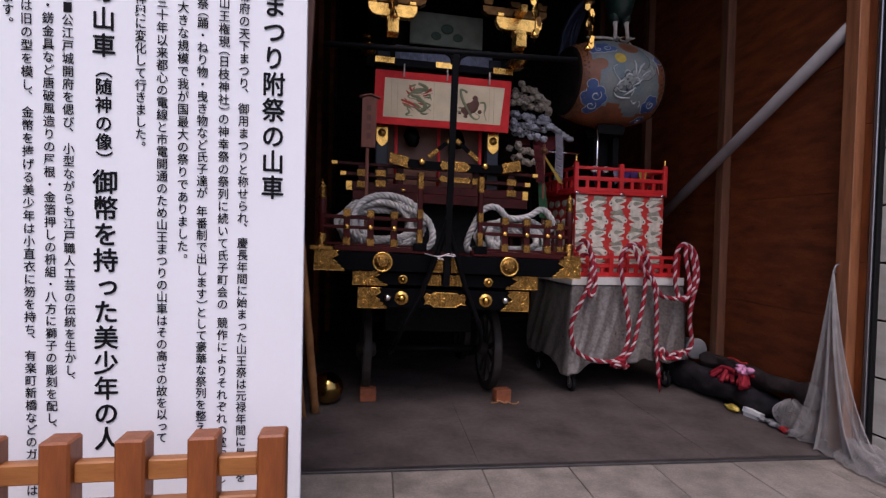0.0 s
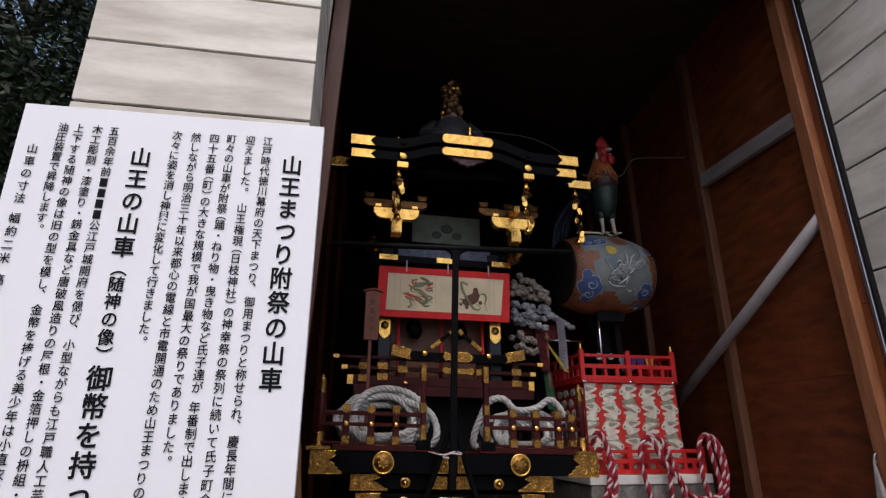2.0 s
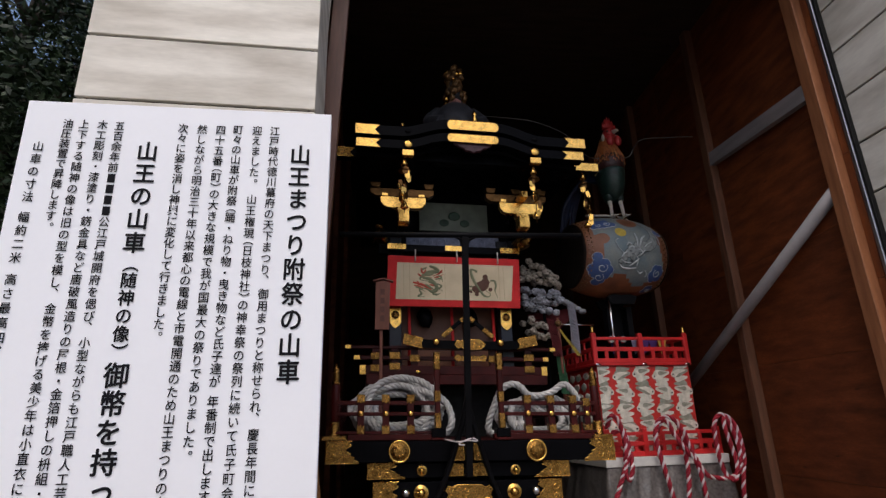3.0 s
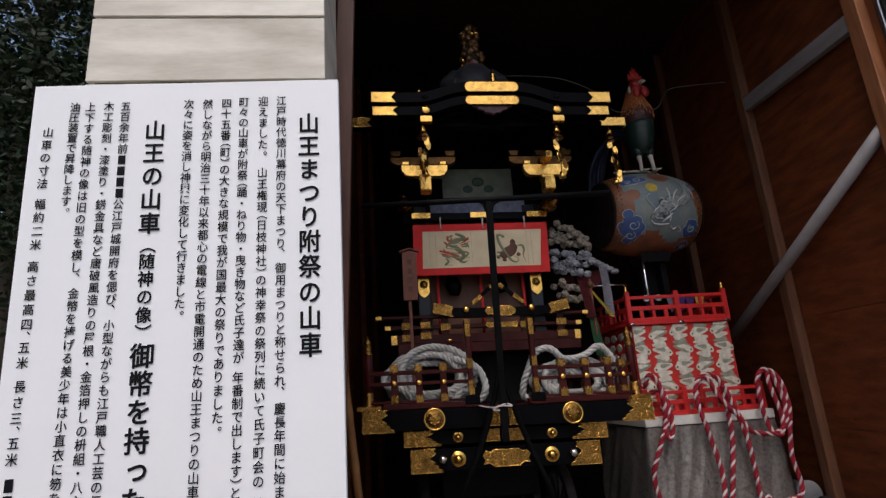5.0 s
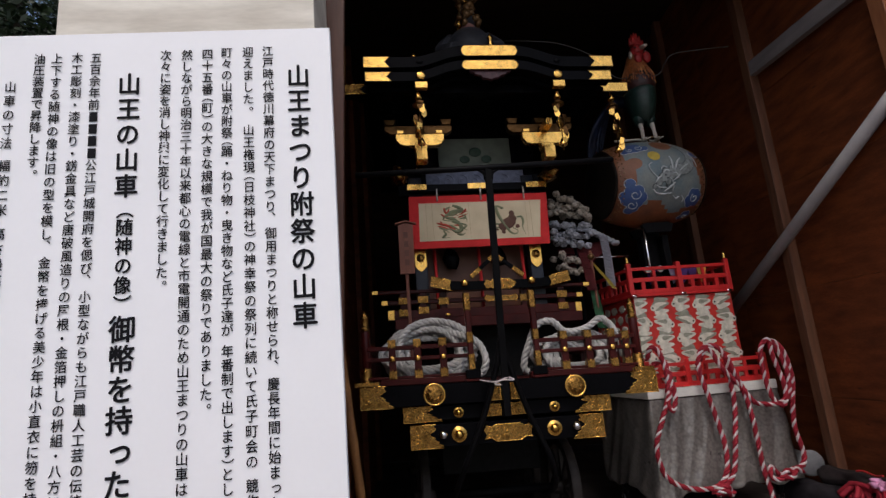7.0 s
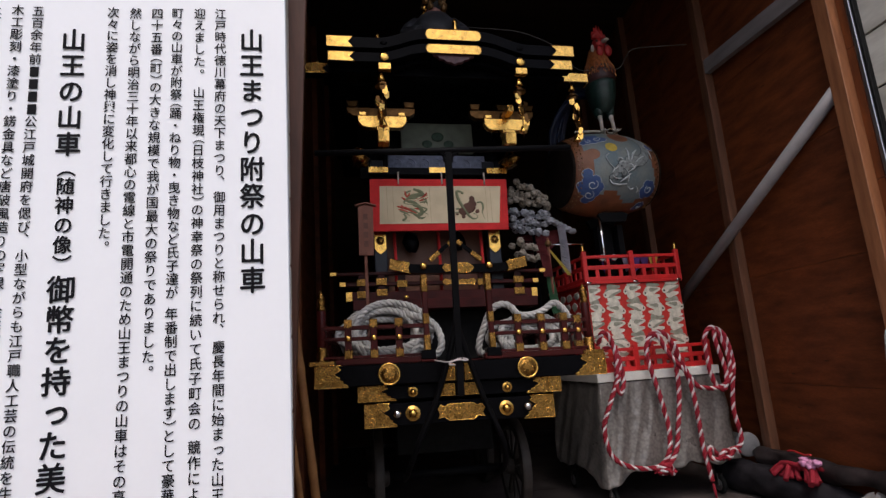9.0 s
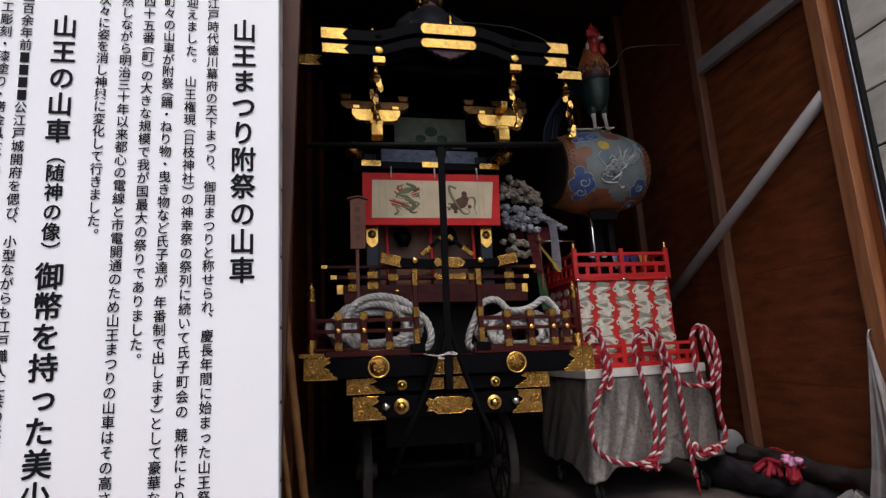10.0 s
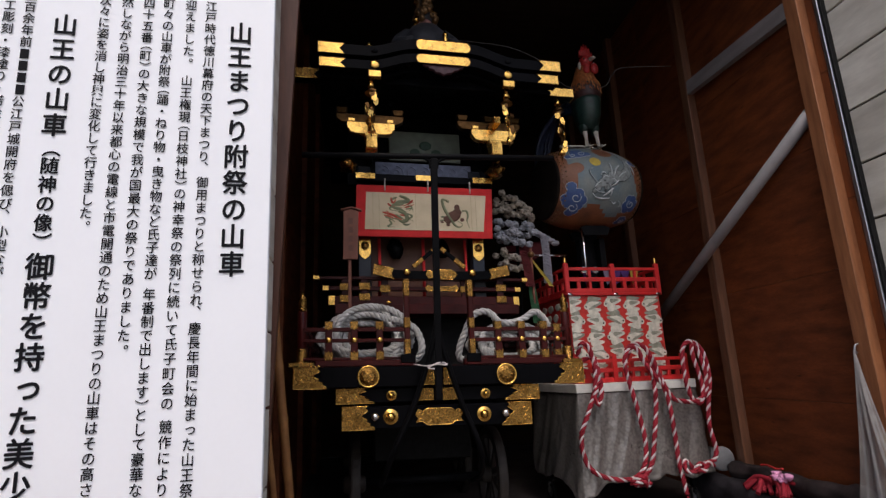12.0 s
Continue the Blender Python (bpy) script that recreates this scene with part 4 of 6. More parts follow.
def coil(seed, c, loops, rx, rz, extra):
    """Loose loops of thick rope leaning on the deck."""
    rr = random.Random(seed)
    pts = []
    n = 18
    for k in range(int(loops * n) + 1):
        a = 2 * math.pi * k / n
        j = k / n
        wx, wz = rx * (0.95 + 0.22 * math.sin(j * 2.3 + seed)), rz * (0.92 + 0.32 * math.sin(j * 1.7 + 1))
        x = c[0] + wx * math.cos(a) + 0.04 * math.sin(j * 3.1)
        z = c[2] + wz * math.sin(a)
        y = c[1] + 0.028 * (j - loops / 2) + 0.10 * math.sin(a) + 0.02 * rr.uniform(-1, 1)
        pts.append((x, y, max(z, 1.315)))
    return spline(pts + extra, 3)


bpy.context.view_layer.update()
r1 = coil(2, (-0.47, 0.36, 1.50), 8.3, 0.29, 0.195, [(-0.20, 0.20, 1.60), (-0.10, 0.17, 1.50), (-0.09, 0.16, 1.38), (-0.16, 0.18, 1.315), (-0.3, 0.2, 1.312)])
tagged(mesh_ob("white_rope", rope([world_of(*p) for p in r1], 0.027, 0.13), WHITEROPE), "thick white hauling rope coiled on the float deck", "rope", "hauling ropes")
r2 = coil(7, (0.64, 0.34, 1.43), 6.4, 0.25, 0.14, [(0.95, 0.30, 1.52), (0.86, 0.25, 1.69), (0.72, 0.24, 1.62), (0.55, 0.22, 1.60), (0.45, 0.2, 1.68), (0.33, 0.19, 1.66), (0.25, 0.18, 1.52), (0.20, 0.19, 1.38), (0.24, 0.2, 1.315), (0.5, 0.2, 1.312)])
tagged(mesh_ob("white_rope", rope([world_of(*p) for p in r2], 0.027, 0.13), WHITEROPE), "thick white hauling rope heaped on the float deck", "rope", "hauling ropes")

pl = thing("placard", "reddish wooden placard on a stick", "placard", FLOAT.matrix_world.copy())
part("board", plate([(-0.658, 2.132), (-0.542, 2.132), (-0.532, 2.535), (-0.592, 2.552), (-0.655, 2.535)], 0.44, 0.455, bevel=0.002), PLACARD, pl)
for s in (-1, 1):
    part("gable_cap", bar((-0.592, 0.447, 2.566), (-0.592 + s * 0.085, 0.447, 2.542), 0.04, 0.014), PLACARD, pl)
part("stick", box(-0.618, -0.592, 0.456, 0.472, 1.29, 2.40, 0.003), PLACARD, pl)
for k in range(4):
    part("writing", box(-0.615, -0.580, 0.4375, 0.4395, 2.20 + 0.075 * k, 2.25 + 0.075 * k, 0), PLACARDINK, pl)


plumb(pl)


def doll():
    """A seated figure in a dark robe with a tall hat, as plain shapes."""
    b = bmesh.new()
    at = world_of(0.075, 0.42, 4.3)
    o = Matrix.Translation((at.x, at.y, 0))
    lathe([(0.26, 3.86), (0.25, 4.02), (0.21, 4.15), (0.15, 4.24), (0.07, 4.29)], o, 20, b, 0)
    for s in (-1, 1):
        tube(spline([(at.x + s * 0.15, at.y, 4.21), (at.x + s * 0.25, at.y - 0.06, 4.08), (at.x + s * 0.14, at.y - 0.19, 4.00)], 5), 0.065, 8, b, mi=0)
    blob((at.x, at.y - 0.03, 4.27), 0.075, 1, 0.95, 1.05, b, mi=1)
    rd = random.Random(12)
    for k in range(90):
        t = k / 89
        w, r = rd.uniform(0, 6.28), 0.085 - 0.035 * t + 0.02 * math.sin(t * 9)
        blob((at.x + r * math.cos(w), at.y - 0.02 + r * math.sin(w), 4.31 + 0.36 * t), rd.uniform(0.022, 0.038), 1, 1, 1.3, b, 1, 0.8, mi=2 if k % 5 else 3)
    lathe([(0.07, 4.30), (0.075, 4.45), (0.05, 4.64), (0.02, 4.66)], o, 12, b, 0)
    for s in (-1, 1):
        blob((at.x + s * 0.095, at.y, 4.26), 0.028, 0.6, 1, 1.2, b, 1, mi=1)
    blob((at.x, at.y - 0.10, 4.25), 0.036, 1, 0.7, 0.8, b, 2, mi=1)
    return tagged(mesh_ob("roof_figure", b, [ROBE, FACE, HATGOLD, GOLD]), "small robed figure with tall gilt hat on the float roof", "figure")


doll()
for x, y in ((-0.578, 1.345), (0.588, 1.278)):
    ob = tagged(mesh_ob("wheel_chock", box(-0.07, 0.07, 0, 0.09, 0, 0.112, 0.006), CHOCKWOOD), "orange-brown wooden block set before a wheel", "chock", "wheel chocks")
    ob.matrix_world = Matrix.Translation((x, y, 0.0)) @ Matrix.Rotation(0.05 if x < 0 else 0.2, 4, "Z")
rk = random.Random(21)
loop = [(0.588 - 0.10 + 0.028 * k + rk.uniform(-0.03, 0.03), 1.278 - 0.03 + rk.uniform(-0.045, 0.02), 0.008 + 0.01 * (k % 3)) for k in range(9)]
tagged(mesh_ob("cord", tube(spline(loop, 6), 0.006, 6), BAMBOO), "thin cord lying in a tangle before a wooden block", "cord")


# ---- the cart with the drum ----
CARTM = Matrix.Translation((1.268, 1.529, 0)) @ Matrix.Rotation(radians(5.35), 4, "Z")
CART = thing("display_cart", "wheeled cart with silver skirt, red lattice rails and red brocade box", "cart", CARTM)
part("table_top", box(-0.02, 1.15, -0.03, 0.95, 1.008, 1.082, 0.004), WHITEBOARD, CART, "pale table edge")


def skirt():
    b = bmesh.new()
    path = [(0.0, 0.95), (0.0, 0.0), (1.14, 0.0), (1.14, 0.95)]
    pts = []
    counts = (44, 84, 30)
    for k, n in enumerate(counts):
        (x0, y0), (x1, y1) = path[k], path[k + 1]
        for q in range(n):
            pts.append((x0 + (x1 - x0) * q / n, y0 + (y1 - y0) * q / n, k))
    pts.append((*path[3], 2))
    rows = 44
    grid = []
    for i, (x, y, side) in enumerate(pts):
        u = i * 0.022
        col = []
        corner = math.exp(-((x / 0.16) ** 2 + (y / 0.2) ** 2))
        for j in range(rows + 1):
            t = j / rows
            z = 1.006 - t * (0.735 + 0.022 * math.sin(u * 8) + 0.010 * math.sin(u * 23) + 0.075 * corner - 0.02 * x)
            big = noise.noise(Vector((u * 3.2 + t * 0.8, t * 1.1, 3)))
            swag = 1 - abs(noise.noise(Vector((u * 5.0 + t * 1.3, t * 0.5, 9)))) * 2.4
            crease = 1 - abs(noise.noise(Vector((u * 15 + t * 4.5, t * 2.2, 5)))) * 2.4
            rumple = 1 - abs(noise.noise(Vector((u * 7 - t * 5, t * 6 + u * 4, 7)))) * 2.6
            small = noise.noise(Vector((u * 26, t * 19, 2)))
            out = (0.007 + 0.028 * t) * big + (0.006 + 0.013 * t) * swag + 0.004 * crease + 0.0035 * rumple + 0.001 * small + 0.035 * t
            dx = -1 if side == 0 else (1 if side == 2 else 0.7 * (x - 0.6))
            dy = -1 if side == 1 or y < 0.02 else 0
            col.append(b.verts.new((x + dx * out + 0.05 * t * (x - 0.6), y + dy * out - 0.005, z)))
        grid.append(col)
    for a, c in zip(grid, grid[1:]):
        for j in range(rows):
            b.faces.new((a[j], a[j + 1], c[j + 1], c[j])).smooth = True
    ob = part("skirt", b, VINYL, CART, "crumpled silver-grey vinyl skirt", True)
    m = ob.modifiers.new("thick", "SOLIDIFY")
    m.thickness = 0.003


skirt()
part("under_frame", box(0.06, 1.10, 0.06, 0.90, 0.33, 0.38, 0.004), IRON, CART)
for x in (0.08, 1.08):
    for y in (0.10, 0.85):
        part("table_leg", box(x - 0.02, x + 0.02, y - 0.02, y + 0.02, 0.17, 1.008, 0.003), IRON, CART)
        c = new("caster")
        c.parent = CART
        part("tyre", lathe([(0.05, -0.016), (0.074, -0.016), (0.078, -0.008), (0.078, 0.008), (0.074, 0.016), (0.05, 0.016)], Matrix.Translation((x - 0.03, y - 0.03, 0.078)) @ Matrix.Rotation(radians(90), 4, "Y") , 24), RUBBERSHADE, c)
        part("disc", lathe([(0.05, -0.018), (0.05, 0.018)], Matrix.Translation((x - 0.03, y - 0.03, 0.078)) @ Matrix.Rotation(radians(90), 4, "Y"), 20), STEEL, c)
        part("fork", box(x - 0.056, x - 0.050, y - 0.05, y - 0.01, 0.07, 0.17, 0.002), CHROME, c)
        part("fork", box(x - 0.010, x - 0.004, y - 0.05, y - 0.01, 0.07, 0.17, 0.002), CHROME, c)


def lattice(x0, x1, y, z0, z1, posts, parent, axis="x", mids=True):
    """A red lattice rail: posts, three rails and small uprights."""
    def bxx(a0, a1, w, c0, c1):
        return box(a0, a1, y - w, y + w, c0, c1, 0.003) if axis == "x" else box(y - w, y + w, a0, a1, c0, c1, 0.003)
    h = z1 - z0
    for z, t in ((z0 + 0.020, 0.040), (z0 + h * 0.46, 0.038), (z0 + h * 0.82, 0.028)):
        part("rail", bxx(x0, x1, 0.012, z - t / 2, z + t / 2), REDWOOD, parent)
    for k in range(posts):
        a = x0 + (x1 - x0) * k / (posts - 1)
        part("post", bxx(a - 0.022, a + 0.022, 0.018, z0, z1), REDWOOD, parent)
    if mids:
        n = (posts - 1) * 4
        for k in range(n):
            if k % 4:
                a = x0 + (x1 - x0) * k / n
                w = 0.014 if k % 4 == 2 else 0.018
                part("upright", bxx(a - w, a + w, 0.009, z0 + 0.02, z0 + h * 0.46), REDWOOD, parent)
                if k % 4 == 2:
                    part("upright", bxx(a - 0.014, a + 0.014, 0.009, z0 + h * 0.46, z0 + h * 0.82), REDWOOD, parent)


lower = new("lower_rail")
lower.parent = CART
lattice(0.04, 1.11, 0.03, 1.084, 1.31, 4, lower)
lattice(0.06, 0.9, 0.04, 1.084, 1.31, 3, lower, "y")
lattice(0.06, 0.9, 1.11, 1.084, 1.31, 3, lower, "y")
bx = new("brocade_box")
bx.parent = CART
part("body", box(0.055, 0.985, 0.10, 0.92, 1.084, 1.855, 0.006), BROCADE, bx)


def drop(x0, z0, r0, x1, z1, r1, y, material):
    """A woven teardrop: the outline round a large and a small circle."""
    a = math.atan2(z1 - z0, x1 - x0)
    k = math.acos(max(-1, min(1, (r0 - r1) / math.hypot(x1 - x0, z1 - z0))))
    ring = [(x1 + r1 * math.cos(a - k + 2 * k * q / 6), z1 + r1 * math.sin(a - k + 2 * k * q / 6)) for q in range(7)]
    ring += [(x0 + r0 * math.cos(a + k + (2 * math.pi - 2 * k) * q / 10), z0 + r0 * math.sin(a + k + (2 * math.pi - 2 * k) * q / 10)) for q in range(11)]
    ring = [(min(max(x, 0.058), 0.982), min(max(z, 1.09), 1.852)) for x, z in ring]
    if max(p[0] for p in ring) - min(p[0] for p in ring) > 0.03:
        part("crane_motif", plate(ring, y - 0.003, y), material, bx)


rb = random.Random(3)
for c, cx in enumerate((0.095, 0.295, 0.495, 0.69, 0.885)):
    for r in range(5):
        m, cz = (-1 if r % 2 == 0 else 1), 1.795 - 0.15 * r - 0.012 * (c % 2) + rb.uniform(-0.006, 0.006)
        x = cx + m * 0.012
        pale = (r * 2 + c) % 3 == 1
        drop(x + m * 0.010, cz + 0.048, 0.034, x - m * 0.082, cz + 0.050, 0.010, 0.0990, GREYTHREAD if (r + c) % 2 else SILVERTHREAD)
        drop(x + m * 0.020, cz - 0.060, 0.032, x - m * 0.070, cz - 0.050, 0.012, 0.0986, SILVERTHREAD)
        drop(x + m * 0.026, cz - 0.006, 0.044, x - m * 0.080, cz + 0.012, 0.014, 0.0976, SILVERTHREAD if not pale else GREYTHREAD)
        drop(x + m * 0.060, cz - 0.022, 0.027, x + m * 0.020, cz, 0.022, 0.0955, SILVERTHREAD)
        drop(x + m * 0.004, cz + 0.006, 0.020, x - m * 0.060, cz + 0.014, 0.006, 0.0940, GREYTHREAD if not pale else SILVERTHREAD)
        if 0.07 < x + m * 0.066 < 0.97:
            part("eye_dot", blob((x + m * 0.066, 0.0915, cz - 0.022), 0.009, 1, 0.2, 1, sub=1), IRON, bx)
part("cornice", box(0.03, 1.0, 0.075, 0.94, 1.857, 1.882, 0.004), REDWOOD, bx)
for k in (0.06, 0.52, 0.96):
    part("silver_stud", blob((k, 0.072, 1.868), 0.018, 1.6, 0.6, 0.7), CHROME, bx)
for k in range(24):
    part("crane_motif", blob((0.053, 0.18 + 0.155 * (k % 5) + 0.06 * (k // 5 % 2), 1.40 + 0.095 * (k // 5)), 0.062, 0.04, 1, 0.62, sub=2, rough=0.5), SILVERTHREAD, bx)
upper = new("upper_rail")
upper.parent = CART
lattice(0.05, 0.985, 0.10, 1.883, 2.155, 3, upper)
lattice(0.10, 0.90, 0.05, 1.883, 2.155, 3, upper, "y")
lattice(0.10, 0.90, 0.985, 1.883, 2.155, 3, upper, "y")
for x in (0.05, 0.985):
    part("finial", lathe([(0.014, 2.155), (0.018, 2.17), (0.010, 2.185), (0.016, 2.20), (0.003, 2.225)], Matrix.Translation((x, 0.10, 0)), 12), GOLD, upper)

# red and white ropes hung over the cart rail


def hung(pts, n=8):
    return [CARTM @ Vector((x - 0.05 * min(max((x - 0.8) / 0.25, 0), 1), -0.085 + y, z)) for x, y, z in spline(pts, n)]


for pts in ([(0.02, 0.05, 1.32), (0.03, -0.02, 1.42), (0.09, -0.03, 1.38), (0.125, -0.03, 1.22), (0.11, -0.02, 1.02), (0.03, -0.03, 0.86), (-0.055, -0.03, 0.66), (-0.03, -0.03, 0.47), (0.06, -0.04, 0.375), (0.22, -0.05, 0.325), (0.39, -0.05, 0.33), (0.49, -0.04, 0.43), (0.52, -0.03, 0.62), (0.49, -0.02, 0.85), (0.45, -0.02, 1.05), (0.42, -0.02, 1.22), (0.46, -0.02, 1.36), (0.56, -0.02, 1.40), (0.65, -0.03, 1.33), (0.68, -0.02, 1.12), (0.67, -0.02, 0.88), (0.61, -0.03, 0.62), (0.55, -0.04, 0.42), (0.44, -0.05, 0.32), (0.34, -0.05, 0.29), (0.36, -0.10, 0.33), (0.42, -0.12, 0.34), (0.46, -0.08, 0.30), (0.41, -0.05, 0.27), (0.35, -0.09, 0.29), (0.40, -0.13, 0.31), (0.45, -0.10, 0.27), (0.50, -0.08, 0.30)],
            [(0.06, 0.05, 1.28), (0.13, -0.01, 1.30), (0.16, -0.02, 1.15), (0.10, -0.03, 0.98), (0.13, -0.04, 0.92), (0.17, -0.03, 1.05), (0.14, -0.02, 1.25)],
            [(0.45, 0.04, 1.25), (0.52, -0.03, 1.38), (0.60, -0.05, 1.22), (0.68, -0.05, 1.12), (0.76, -0.04, 1.02), (0.79, -0.04, 0.85), (0.81, -0.03, 0.62), (0.815, -0.03, 0.42), (0.83, -0.04, 0.30), (0.845, -0.05, 0.15)],
            [(0.66, -0.06, 1.30), (0.72, -0.05, 1.12), (0.82, -0.05, 0.94), (0.96, -0.05, 0.90), (1.10, -0.05, 0.90), (1.20, -0.05, 0.96), (1.235, -0.04, 1.14), (1.20, -0.02, 1.33), (1.13, -0.02, 1.41), (1.05, -0.02, 1.33), (1.03, -0.03, 1.12), (1.06, -0.04, 0.94), (1.13, -0.06, 0.88), (1.18, -0.05, 1.02), (1.14, -0.03, 1.30), (1.17, -0.02, 1.40), (1.25, -0.03, 1.30), (1.27, -0.04, 1.08), (1.22, -0.05, 0.90), (1.20, -0.04, 0.70), (1.23, -0.04, 0.50), (1.20, -0.04, 0.41), (1.08, -0.05, 0.385), (0.96, -0.05, 0.36), (0.87, -0.06, 0.43), (0.84, -0.08, 0.36), (0.90, -0.11, 0.34), (0.97, -0.12, 0.40), (1.04, -0.09, 0.38), (1.00, -0.06, 0.33), (0.93, -0.11, 0.36), (1.02, -0.13, 0.35), (1.09, -0.10, 0.40), (1.15, -0.09, 0.37)]):
    tagged(mesh_ob("braided_rope", rope(hung(pts), 0.021, 0.11, (0, 0, 1)), [ROPERED, ROPEWHITE]), "red and white twisted festival rope hung over the cart rail", "rope", "red and white ropes")
tip = CARTM @ Vector((0.845, -0.125, 0.15))
tagged(mesh_ob("rope_tassel", tube([tip, tip + Vector((0.006, 0, -0.06)), tip + Vector((0.012, 0, -0.135))], [0.010, 0.012, 0.006], 8), ROPERED), "thin dark red rope end", "tassel")

# drum on its stand
DC = Vector((1.655, 1.82, 2.935))


def barrel(t):
    """Radius along the drum, t from -1 to 1."""
    return 0.405 - 0.095 * abs(t) ** 2.4


DRUM = thing("drum", "large barrel drum painted with clouds and a pale dragon", "drum", Matrix.Translation(DC) @ Matrix.Rotation(radians(8), 4, "Z"))
HL = 0.432


def on_drum(t, a, out=0.0):
    """A place on the drum: t along it, a round it from the top towards the viewer (degrees)."""
    r = barrel(t) + out
    return Vector((t * HL, -r * math.sin(radians(a)), r * math.cos(radians(a))))


def drum_patch(ts, mi_of):
    b = bmesh.new()
    n = 56
    rings = [[b.verts.new(on_drum(t, 360 * j / n)) for j in range(n)] for t in ts]
    for i, (a, c) in enumerate(zip(rings, rings[1:])):
        for j in range(n):
            f = b.faces.new((a[j], a[(j + 1) % n], c[(j + 1) % n], c[j]))
            f.smooth, f.material_index = True, mi_of((ts[i] + ts[i + 1]) / 2, 360 * (j + 0.5) / n)
    for ring, s in ((rings[0], 1), (rings[-1], -1)):
        b.faces.new(ring[::s])
    bmesh.ops.recalc_face_normals(b, faces=b.faces[:])
    return b


part("shell", drum_patch(list(np.linspace(-1, 1, 41)), lambda t, a: 1 if (a > 138 + 10 * math.sin(t * 6) and a < 330) or (t > 0.80 + 0.08 * math.sin(a * 0.06)) or (t < -0.72 + 0.08 * math.sin(a * 0.08)) else 0), [DRUMBLUE, DRUMORANGE], DRUM)
for s in (-1, 1):
    m = Matrix.Rotation(radians(90) * s, 4, "Y")
    part("head", lathe([(0.305, HL + 0.001), (0.318, HL + 0.002), (0.31, HL + 0.018), (0.28, HL + 0.022), (0.0, HL + 0.018)], m, 40), HIDE, DRUM)
    nails = bmesh.new()
    for k in range(46):
        for row in (0, 1):
            p = on_drum(s * (0.945 - row * 0.07), 360 * (k + 0.5 * row) / 46, 0.003)
            blob(p, 0.009, bm=nails, sub=1)
    part("nail_row", nails, HATGOLD, DRUM, "rows of dull brass nails")


def ribbon(pts, w, out, bm):
    """A painted line that follows the drum."""
    path = spline([(t, a, 0) for t, a in pts], 6)
    tube([on_drum(p.x, p.y, out) for p in path], [w * (1 - 0.5 * abs(2 * i / len(path) - 1)) for i in range(len(path))], 6, bm)


def dab(t0, a0, r, out, bm, wide=1.0, n=20):
    """A round dab of paint lying on the drum's curve."""
    rings = []
    for q in (0.5, 1.0):
        rings.append([bm.verts.new(on_drum(max(-0.985, min(0.985, t0 + q * r * wide * math.cos(2 * math.pi * j / n) / HL)), a0 + math.degrees(q * r * math.sin(2 * math.pi * j / n) / 0.39), out if q < 1 else out - 0.0008)) for j in range(n)])
    mid = bm.verts.new(on_drum(t0, a0, out))
    for j in range(n):
        bm.faces.new((mid, rings[0][j], rings[0][(j + 1) % n])).smooth = True
        bm.faces.new((rings[0][j], rings[1][j], rings[1][(j + 1) % n], rings[0][(j + 1) % n])).smooth = True
    bmesh.ops.recalc_face_normals(bm, faces=bm.faces[:])


def cloud(t0, a0, size, lobes, curls):
    """A scalloped blue cloud with a pale outline and curled lines."""
    k = new("cloud")
    k.parent = DRUM
    edge, body, line = bmesh.new(), bmesh.new(), bmesh.new()
    for i, (u, v, r) in enumerate(lobes):
        t, a = t0 + u * size / HL, a0 + math.degrees(v * size / 0.39)
        dab(t, a, r * size + 0.0045, 0.0022 + 0.0001 * i, edge)
        dab(t, a, r * size, 0.0042 + 0.0002 * i, body)
    part("cloud_outline", edge, PALEPAINT, k)
    part("cloud_body", body, CLOUDBLUE, k)
    for u, v, r, way in curls:
        ribbon([(t0 + (u + r * (1 - q / 9) * math.cos(q) * way) * size / HL, a0 + math.degrees((v + r * (1 - q / 9) * math.sin(q)) * size / 0.39)) for q in np.linspace(-1, 6.4, 13)], 0.0046, 0.006, line)
    part("cloud_line", line, PALEPAINT, k)


PUFF = ((0, 0, 0.55), (-0.5, 0.1, 0.42), (0.5, 0.05, 0.42), (-0.2, -0.45, 0.42), (0.25, -0.42, 0.40), (-0.35, 0.48, 0.40), (0.3, 0.45, 0.42))
cloud(-0.70, 124, 0.125, PUFF + ((0.1, 0.95, 0.38), (-0.3, -0.95, 0.36), (-0.1, 1.3, 0.3)), ((0.1, -0.1, 0.36, 1), (0.0, 0.75, 0.34, 1)))
cloud(0.66, 128, 0.105, PUFF, ((0.05, 0.0, 0.40, -1),))
cloud(-0.52, 52, 0.100, PUFF[:5] + ((0.9, 0.1, 0.32), (-0.95, 0.2, 0.30)), ((0.3, 0.0, 0.34, 1), (-0.5, 0.1, 0.26, -1)))
cloud(0.60, 158, 0.075, PUFF[:5], ((0.0, 0.0, 0.36, 1),))
cloud(0.80, 60, 0.060, PUFF[:4], ())
# the dragon: overlapping scales down the body, then the head, horns, jaws and whiskers
scales, rims, relief = bmesh.new(), bmesh.new(), bmesh.new()
body_line = even([Vector((p.x, p.y / 90, 0)) for p in spline([(0.40, 48, 0), (0.52, 56, 0), (0.60, 68, 0), (0.56, 80, 0), (0.42, 88, 0), (0.24, 90, 0), (0.10, 92, 0)], 10)], 0.035)
for i, p in enumerate(body_line):
    r = 0.024 + 0.016 * i / len(body_line)
    for side in (-1, 1):
        dab(p.x + 0.03 * side, p.y * 90 + 2.2 * side, r, 0.003 + 0.0004 * i, rims, n=12)
        dab(p.x + 0.03 * side, p.y * 90 + 2.2 * side, r - 0.005, 0.0042 + 0.0004 * i, scales, n=12)
part("dragon_outline", rims, SCALEEDGE, DRUM)
